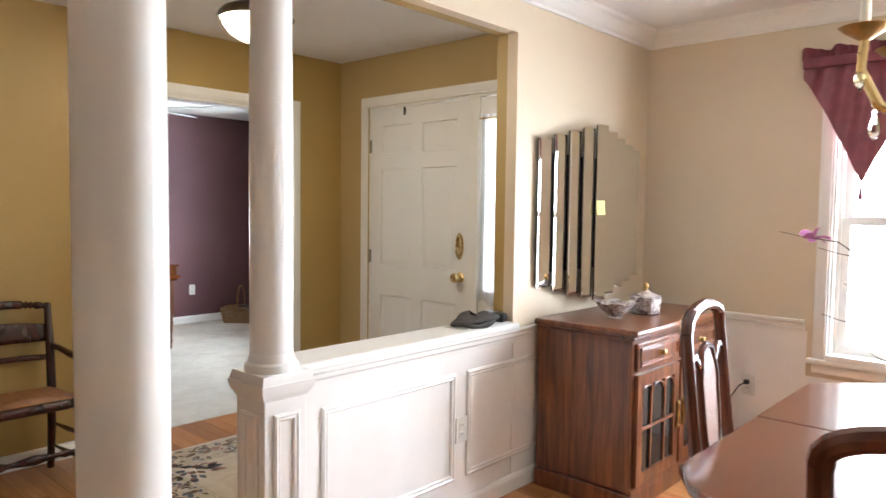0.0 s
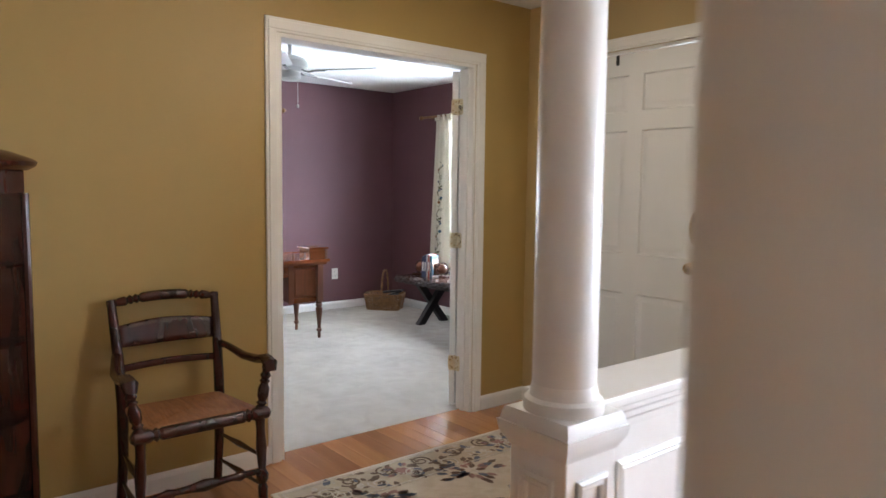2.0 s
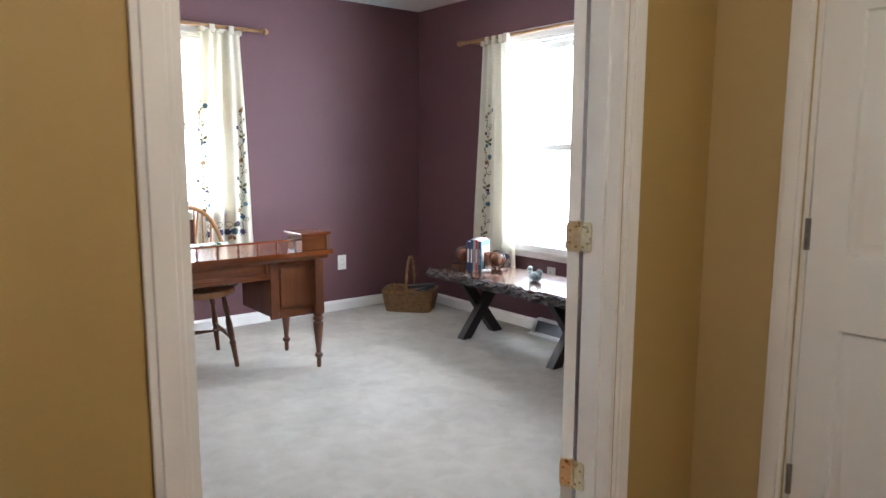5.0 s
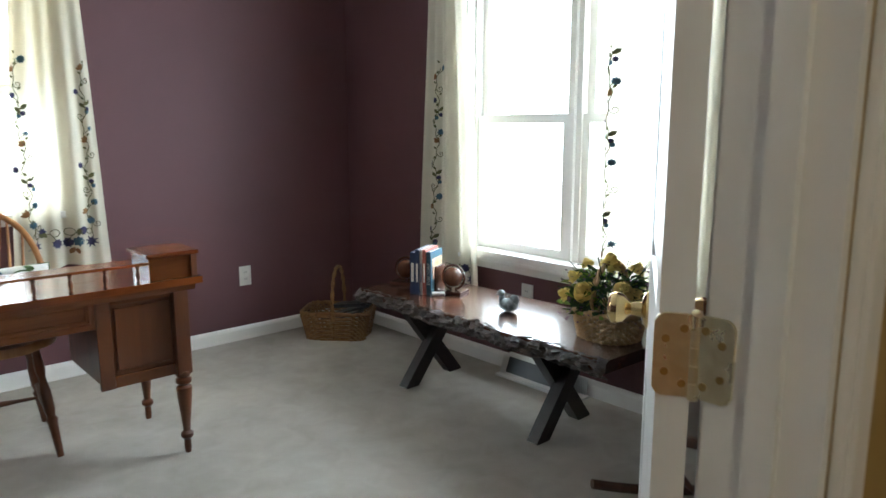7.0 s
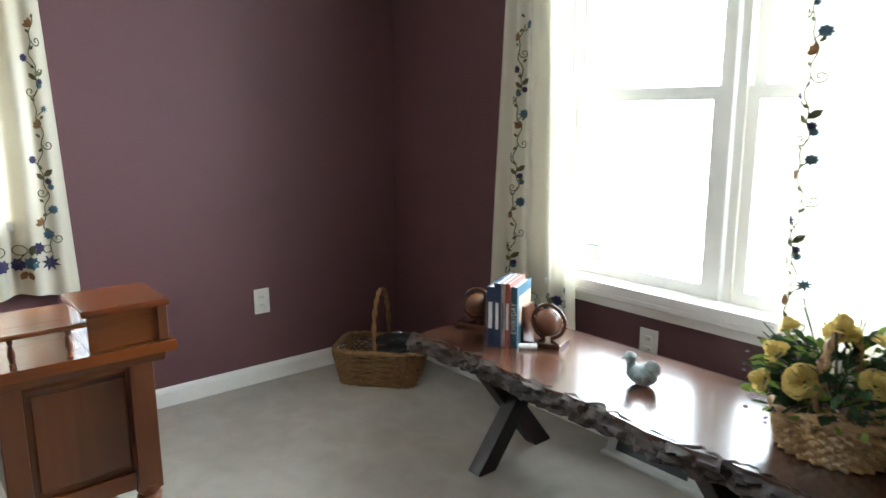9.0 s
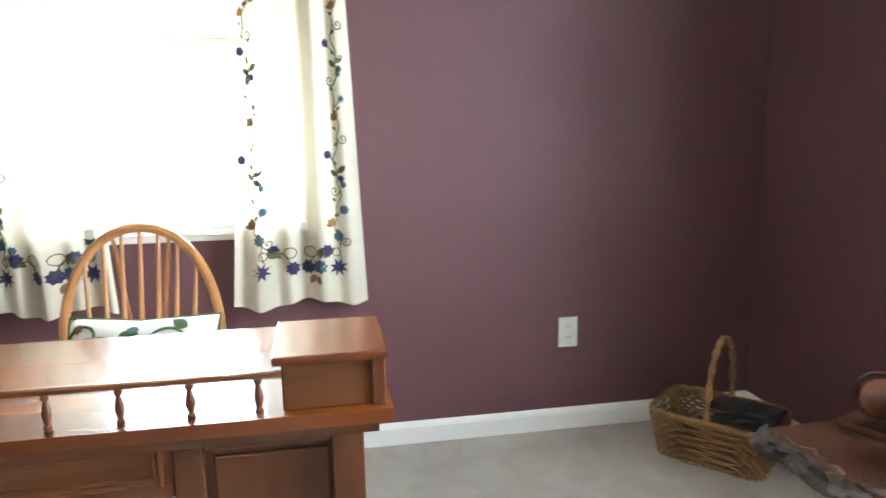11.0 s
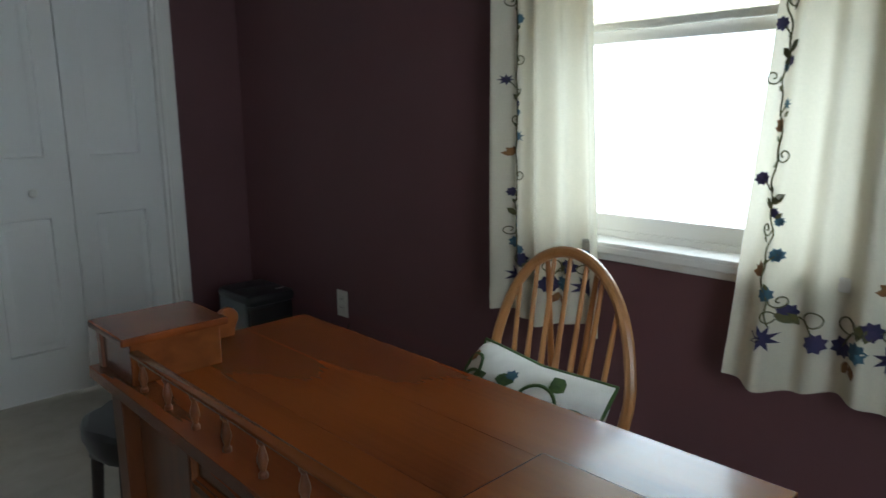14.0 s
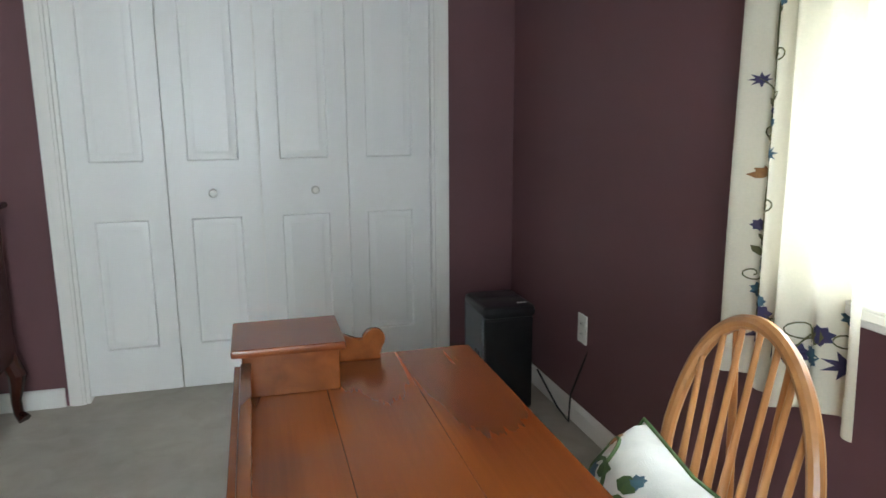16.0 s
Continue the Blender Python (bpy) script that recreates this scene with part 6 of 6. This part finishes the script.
CHINA = mat("patterned_china", (0.70, 0.64, 0.58), (0.07, 0.03, 0.05), 0.15, scale=38)
CHINAW = mat("white_china", (0.72, 0.70, 0.66), rough=0.15)
bw = thing("china_bowl", pose(-1.66, 3.11, 0.840), "small imari patterned china bowl on the buffet", "bowl")
bm = B()
rings = []
for r, z in ((0.035, 0), (0.038, 0.008), (0.030, 0.012), (0.062, 0.035), (0.092, 0.065), (0.100, 0.078), (0.092, 0.072), (0.058, 0.040), (0.0, 0.025)):
    rings.append([bm.verts.new((max(r, 0.0005) * (1 + 0.07 * math.cos(6 * a) * (z > 0.03)) * math.cos(a), max(r, 0.0005) * (1 + 0.07 * math.cos(6 * a) * (z > 0.03)) * math.sin(a), z + 0.006 * math.cos(6 * a) * (z > 0.06))) for a in [6.28319 * i / 36 for i in range(36)]])
for a, b in zip(rings, rings[1:]):
    for i in range(36):
        bm.faces.new((a[i], a[(i + 1) % 36], b[(i + 1) % 36], b[i]))
part("bowl_body", bm, CHINA, bw)
part("foot", lathe(B(), [(0.034, 0), (0.037, 0.002), (0.037, 0.007)], None, 24), CHINAW, bw)
jr = thing("china_jar", pose(-1.62, 3.36, 0.840), "imari patterned lidded china jar on the buffet", "jar")
part("jar_body", lathe(B(), [(0.070, 0), (0.078, 0.006), (0.080, 0.05), (0.088, 0.075), (0.084, 0.082)], None, 8), CHINA, jr)
ld = part("lid", lathe(B(), [(0.086, 0.083), (0.088, 0.087), (0.066, 0.098), (0.030, 0.110), (0.012, 0.122)], None, 8), CHINA, jr)
part("lid_knob", lathe(B(), [(0.010, 0.120), (0.008, 0.130), (0.016, 0.142), (0.010, 0.155), (0, 0.160)], None, 14), OLDBRASS, ld)

fm = thing("fan_mirror", pose(-1.968, 3.36, 1.355), "tall stepped silver looking-glass on the wall above buffet", "mirror")
for k in range(-4, 5):
    hh = 0.475 - 0.026 * abs(k)
    sg = 0 if k == 0 else (1 if k < 0 else -1)
    off = 0.074 - 0.013 * abs(k)
    bm = B()
    w2, bev = 0.056, 0.012
    rings = [[(0, -w2, -hh), (0, w2, -hh), (0, w2, hh), (0, -w2, hh)], [(0.004, -w2, -hh), (0.004, w2, -hh), (0.004, w2, hh), (0.004, -w2, hh)], [(0.006, -w2 + bev, -hh + bev), (0.006, w2 - bev, -hh + bev), (0.006, w2 - bev, hh - bev), (0.006, -w2 + bev, hh - bev)]]
    vr = [[bm.verts.new(pose(off, k * 0.117, 0, 0, 0, (-1 if k == -4 else 3 * sg)) @ Vector(p)) for p in r] for r in rings]
    for a, b in zip(vr, vr[1:]):
        for i in range(4):
            bm.faces.new((a[i], a[(i + 1) % 4], b[(i + 1) % 4], b[i]))
    bm.faces.new(vr[0][::-1])
    bm.faces.new(vr[-1])
    st_ = part("mirror_strip", bm, MIRROR, fm, "bevelled mirror strip", False)
    part("strip_backing", box(B(), -0.008, -0.001, -w2 + 0.002, w2 - 0.002, -hh + 0.004, hh - 0.004, 0, pose(off, k * 0.117, 0, 0, 0, (-1 if k == -4 else 3 * sg))), BLACK, st_)
part("mount", box(B(), 0.0, 0.018, -0.42, 0.42, -0.30, 0.30), BLACK, fm)
nt_ = thing("sticky_note", pose(-1.883, 3.335, 1.385, 0, 0, -6), "pale yellow sticky note on the mirror", "note")
part("slip", sheet(lambda u, v: (0.006 * (1 - v) ** 2, -0.038 + 0.076 * u, -0.038 + 0.076 * v), 4, 6), mat("yellow_paper", (0.80, 0.74, 0.30), rough=0.8), nt_)

tb = thing("dining_table", pose(-0.10, 2.20, 0), "glossy dark cherry dining table with clipped corners", "table")
tw, tl, cl = 0.59, 0.76, 0.20
ol = [(-tw, -tl + cl), (-tw + cl * 0.35, -tl + cl * 0.45), (-tw + cl, -tl), (tw - cl, -tl), (tw, -tl + cl), (tw, tl - cl), (tw - cl, tl), (-tw + cl, tl), (-tw, tl - cl)]
part("tabletop", slab(B(), [(x, min(y, -0.001)) if y < 0 else (x, -0.001) for x, y in ol if y < 0] + [(tw, -0.001), (-tw, -0.001)], 0.722, 0.750, 0.007), TABLEW, tb)
part("tabletop", slab(B(), [(-tw, 0.001), (tw, 0.001)] + [(x, y) for x, y in ol if y > 0], 0.722, 0.750, 0.007), TABLEW, tb)
part("apron", wall(wall(B(), "y", -tw + 0.06, -tw + 0.08, -tl + 0.16, tl - 0.16, 0.63, 0.721), "y", tw - 0.08, tw - 0.06, -tl + 0.16, tl - 0.16, 0.63, 0.721), TABLEW, tb)
for x in (-0.40, 0.40):
    for y in (-0.52, 0.52):
        part("leg", tube(B(), [(x, y, 0.72), (x * 1.06, y * 1.04, 0.55), (x * 1.02, y * 1.02, 0.25), (x * 1.03, y * 1.02, 0.06), (x * 1.10, y * 1.05, 0.02)], [0.045, 0.048, 0.028, 0.024, 0.034], 12), TABLEW, tb)

CANE = mat("woven_cane", (0.30, 0.15, 0.08), (0.12, 0.05, 0.03), 0.6, scale=160, bump=0.8, fine=220)
CHAIRC = mat("red_brown_wood", (0.125, 0.036, 0.020), (0.065, 0.018, 0.011), 0.22, scale=8, bump=0.03, fine=70, stretch=(2, 2, 0.4), coat=0.2)
dc = thing("dining_chair", pose(-0.69, 2.44, 0, 0, 0, 7), "red-brown dining chair with arched cane back", "chair", "dining chairs")
lean = lambda z: -0.20 - 0.10 * (z - 0.45)
part("seat", box(B(), -0.20, 0.22, -0.225, 0.225, 0.43, 0.475, 0.015), mat("beige_upholstery", (0.42, 0.34, 0.26), (0.36, 0.29, 0.22), 0.9, scale=30, bump=0.4, fine=300), dc, "beige upholstered seat")
for s in (1, -1):
    part("front_leg", tube(B(), [(0.20, s * 0.20, 0.43), (0.215, s * 0.21, 0.30), (0.20, s * 0.20, 0.08), (0.215, s * 0.205, 0.0)], [0.026, 0.026, 0.017, 0.020], 10), CHAIRC, dc)
    part("back_post", tube(B(), [(-0.26, s * 0.20, 0), (-0.19, s * 0.205, 0.43), (lean(0.7), s * 0.215, 0.70), (lean(0.97), s * 0.215, 0.97)], [0.020, 0.023, 0.022, 0.020], 10), CHAIRC, dc)
    part("side_rail", tube(B(), [(0.20, s * 0.20, 0.42), (-0.19, s * 0.205, 0.42)], 0.02, 8, 1.4), CHAIRC, dc)
part("crest_rail", tube(B(), [(lean(0.97 + 0.06 * math.sin(math.pi * i / 16)), 0.215 * -math.cos(math.pi * i / 16), 0.97 + 0.075 * math.sin(math.pi * i / 16) ** 0.8) for i in range(17)], 0.022, 10), CHAIRC, dc)
for s in (1, -1):
    part("splat_frame", tube(B(), [(lean(0.52), s * 0.06, 0.50), (lean(0.65), s * 0.095, 0.64), (lean(0.80), s * 0.10, 0.80), (lean(0.89), s * 0.06, 0.89), (lean(0.91), 0.0, 0.905)], 0.014, 8), CHAIRC, dc)
    part("shoulder", tube(B(), [(lean(0.84), s * 0.095, 0.84), (lean(0.88), s * 0.15, 0.89), (lean(0.87), s * 0.21, 0.87)], 0.012, 8), CHAIRC, dc)
part("cane_panel", sheet(lambda u, v: (lean(0.50 + 0.39 * v), (-1 + 2 * u) * (0.058 + 0.045 * math.sin(math.pi * min(1, v * 0.95)) ** 0.8) * (1 - 0.55 * max(0, v - 0.8) / 0.2), 0.50 + 0.39 * v), 10, 14), CANE, dc, "woven cane panel").modifiers.new("thick", "SOLIDIFY").thickness = 0.006
part("back_rail", tube(B(), [(lean(0.5), -0.205, 0.50), (lean(0.5), 0.205, 0.50)], 0.016, 8), CHAIRC, dc)
copy_thing(dc, pose(-0.065, 1.47, 0, 0, 0, 90))

# chandelier above the table
cn = thing("chandelier", pose(-0.12, 2.20, HD), "brass chandelier with crystal drops and lit candles", "chandelier")
part("canopy", lathe(B(), [(0.06, 0), (0.06, -0.015), (0.03, -0.04), (0.01, -0.05)], None, 24), BRASS, cn)
part("chain", rod(B(), (0, 0, -0.04), (0, 0, -0.42), 0.006), BRASS, cn)
part("column", lathe(B(), [(0.012, -0.40), (0.035, -0.44), (0.018, -0.50), (0.045, -0.58), (0.060, -0.65), (0.030, -0.74), (0.045, -0.80), (0.020, -0.86), (0.0, -0.88)], None, 24), BRASS, cn)
CRYSTAL = glass_mat("crystal")
CRYSTAL.node_tree.nodes["Principled BSDF"].inputs["IOR"].default_value = 1.5
for k in range(6):
    mm = pose(0, 0, 0, 0, 0, 206 + 60 * k)
    arm = part("arm", tube(B(), [mm @ Vector(p) for p in [(0.03, 0, -0.70), (0.10, 0, -0.80), (0.20, 0, -0.84), (0.29, 0, -0.80), (0.335, 0, -0.71), (0.33, 0, -0.63)]], [0.014, 0.014, 0.015, 0.014, 0.012, 0.011], 10), BRASS, cn)
    part("scroll", tube(B(), [mm @ Vector((0.20 + (0.075 - 0.0035 * i) * math.cos(-1.5 + i * 0.42), 0, -0.745 + (0.075 - 0.0035 * i) * math.sin(-1.5 + i * 0.42))) for i in range(18)], 0.008, 8), BRASS, arm)
    part("cup", lathe(B(), [(0.012, -0.635), (0.045, -0.615), (0.062, -0.600), (0.058, -0.598), (0.02, -0.61)], mm @ pose(0.33, 0, 0), 20), OLDBRASS, arm)
    cdl = part("candle", rod(B(), mm @ Vector((0.33, 0, -0.61)), mm @ Vector((0.33, 0, -0.50)), 0.013), IVORY, arm)
    part("candle_bulb", lathe(B(), [(0.006, -0.50), (0.014, -0.48), (0.015, -0.465), (0.008, -0.44), (0, -0.425)], mm @ pose(0.33, 0, 0), 14), FLAME, cdl).visible_shadow = False
    for a, z in (((0.335, 0.0), -0.655), ((0.25, 0.035), -0.80), ((0.29, -0.03), -0.78), ((0.14, 0.0), -0.83)):
        part("crystal_drop", lathe(B(), [(0.0, 0), (0.010, -0.010), (0.010, -0.016), (0.002, -0.026), (0.005, -0.034), (0.016, -0.075), (0.013, -0.090), (0.0, -0.108)], mm @ pose(a[0], a[1], z), 8), CRYSTAL, arm)

va = thing("flower_vase", pose(-0.25, 2.32, 0.750), "dark vase with branches of purple blossom on the table", "vase")
part("vase_body", lathe(B(), [(0.045, 0), (0.050, 0.006), (0.062, 0.06), (0.070, 0.12), (0.045, 0.19), (0.032, 0.23), (0.040, 0.25), (0.030, 0.245)], None, 28), mat("dark_glaze", (0.05, 0.055, 0.06), (0.09, 0.09, 0.08), 0.2, scale=14), va)
random.seed(5)
TWIG = mat("dry_twig", (0.10, 0.06, 0.05), rough=0.8)
PINK = fabric("purple_petal", (0.40, 0.16, 0.30), 0.4, 60)
for i, (dx, dy, dz) in enumerate(((-0.34, -0.05, 0.55), (-0.27, 0.05, 0.50), (-0.20, 0.0, 0.40), (-0.25, 0.02, 0.30), (-0.05, 0.08, 0.56), (0.10, -0.02, 0.60), (-0.12, -0.10, 0.22), (0.22, 0.05, 0.5))):
    pts = [(0, 0, 0.24), (dx * 0.35, dy * 0.4, 0.24 + (dz - 0.24) * 0.65), (dx * 0.75, dy * 0.8, dz * 0.98), (dx, dy, dz), (dx * 1.22, dy * 1.1, dz + 0.015)]
    tube(bm := B(), pts, [0.003, 0.0025, 0.002, 0.0016, 0.0008], 5)
    tw_ = part("branch", bm, TWIG, va)
    if i in (0, 4, 5, 7):
        b = B()
        for k in range(6):
            q = Matrix.Translation((dx * 0.93, dy * 0.93, dz)) @ pose(0, 0, 0, random.uniform(-50, 50), random.uniform(-60, 20), 60 * k)
            vs = [b.verts.new(q @ Vector(p)) for p in ((0, 0, 0), (0.018, 0.013, 0.004), (0.040, 0.012, 0.0), (0.046, 0, -0.006), (0.040, -0.012, 0.0), (0.018, -0.013, 0.004))]
            b.faces.new(vs)
        part("blossom", b, PINK, tw_)
for k in range(14):
    b = B()
    q = Matrix.Translation((random.uniform(-0.05, 0.05), random.uniform(-0.05, 0.05), 0.25 + random.uniform(0, 0.10))) @ pose(0, 0, 0, random.uniform(-40, 40), random.uniform(-50, 10), random.uniform(0, 360))
    b.faces.new([b.verts.new(q @ Vector(p)) for p in ((0, 0, 0), (0.03, 0.018, 0.004), (0.07, 0.016, 0.0), (0.095, 0, -0.012), (0.07, -0.016, 0.0), (0.03, -0.018, 0.004))])
    part("leaf", b, LEAF, va)

vl = thing("valance", pose(0, 4.03, 0), "maroon gathered window valance with tasselled points", "valance")


def drop(x):
    k = ((x + 1.07) % 0.567) / 0.567
    return 2.06 - (0.54 * (1 - abs(k - 0.5) / 0.5) ** 1.15)


part("swag", sheet(lambda u, v: (-1.07 + 1.70 * u, -0.055 - 0.014 * math.sin(u * 120 + 3 * v) * (1 - 0.4 * v) - 0.02 * v, 2.16 + (drop(-1.07 + 1.70 * u) - 2.16) * v), 200, 24), MAROON, vl)
part("band", box(B(), -1.075, 0.635, -0.088, -0.030, 2.115, 2.165, 0.006), MAROON, vl)
part("ruffle", sheet(lambda u, v: (-1.085 + 1.73 * u, -0.062 - 0.020 * math.sin(u * 150) * (0.3 + v), 2.160 + v * (0.055 + 0.010 * math.sin(u * 75))), 240, 4), MAROON, vl)
for k in range(3):
    x = -1.07 + 0.567 * (k + 0.5)
    part("tassel", lathe(B(), [(0.002, 1.525), (0.008, 1.51), (0.006, 1.495), (0.014, 1.44), (0, 1.438)], pose(x, -0.075, 0), 12), MAROON, vl)
outlet(pose(-1.969, 2.305, 0.39, 0, 0, -90))
outlet(pose(-1.31, 4.026, 0.40, 0, 0, 180), "white outlet plate with a black plug and cord")
pc = thing("power_cord", pose(-1.31, 4.015, 0.42), "black plug and cord hanging from the outlet", "cord")
part("plug", box(B(), -0.013, 0.013, -0.035, 0.0, -0.012, 0.012, 0.004), BLACK, pc)
part("wire", tube(B(), [(0, -0.03, 0), (-0.03, -0.045, -0.02), (-0.09, -0.04, -0.12), (-0.14, -0.03, -0.34), (-0.16, -0.03, -0.41)], 0.004, 6), BLACK, pc)

# ---- oak strips of the foyer and dining floor, last ----
random.seed(7)
strip_w, strips = 0.083, {}
rest = B()
y = -2.70
while y < 4.02:
    x = -4.05 - random.random() * 0.5
    while x < 2.6:
        n = random.choice((0.6, 0.75, 0.9, 1.05))
        a, b = max(x, -4.045), min(x + n - 0.002, 2.62)
        if b - a > 0.05:
            if 0.9 < y < 3.17 and a < -2.2:
                key = round(b - a, 3)
                if key not in strips:
                    bm = box(B(), 0, b - a, 0, strip_w - 0.0015, -0.010, 0)
                    strips[key] = bpy.data.meshes.new("plank")
                    bmesh.ops.recalc_face_normals(bm, faces=bm.faces[:])
                    bm.to_mesh(strips[key])
                    bm.free()
                    strips[key].materials.append(OAK)
                ob = new("plank", strips[key])
                ob.parent, ob.location = floor, (a, y, 0)
            else:
                box(rest, a, b, y, y + strip_w - 0.0015, -0.010, 0)
        x += n
    y += strip_w
tagged(part("planks", rest, OAK, floor, "", False), kind="stuff")
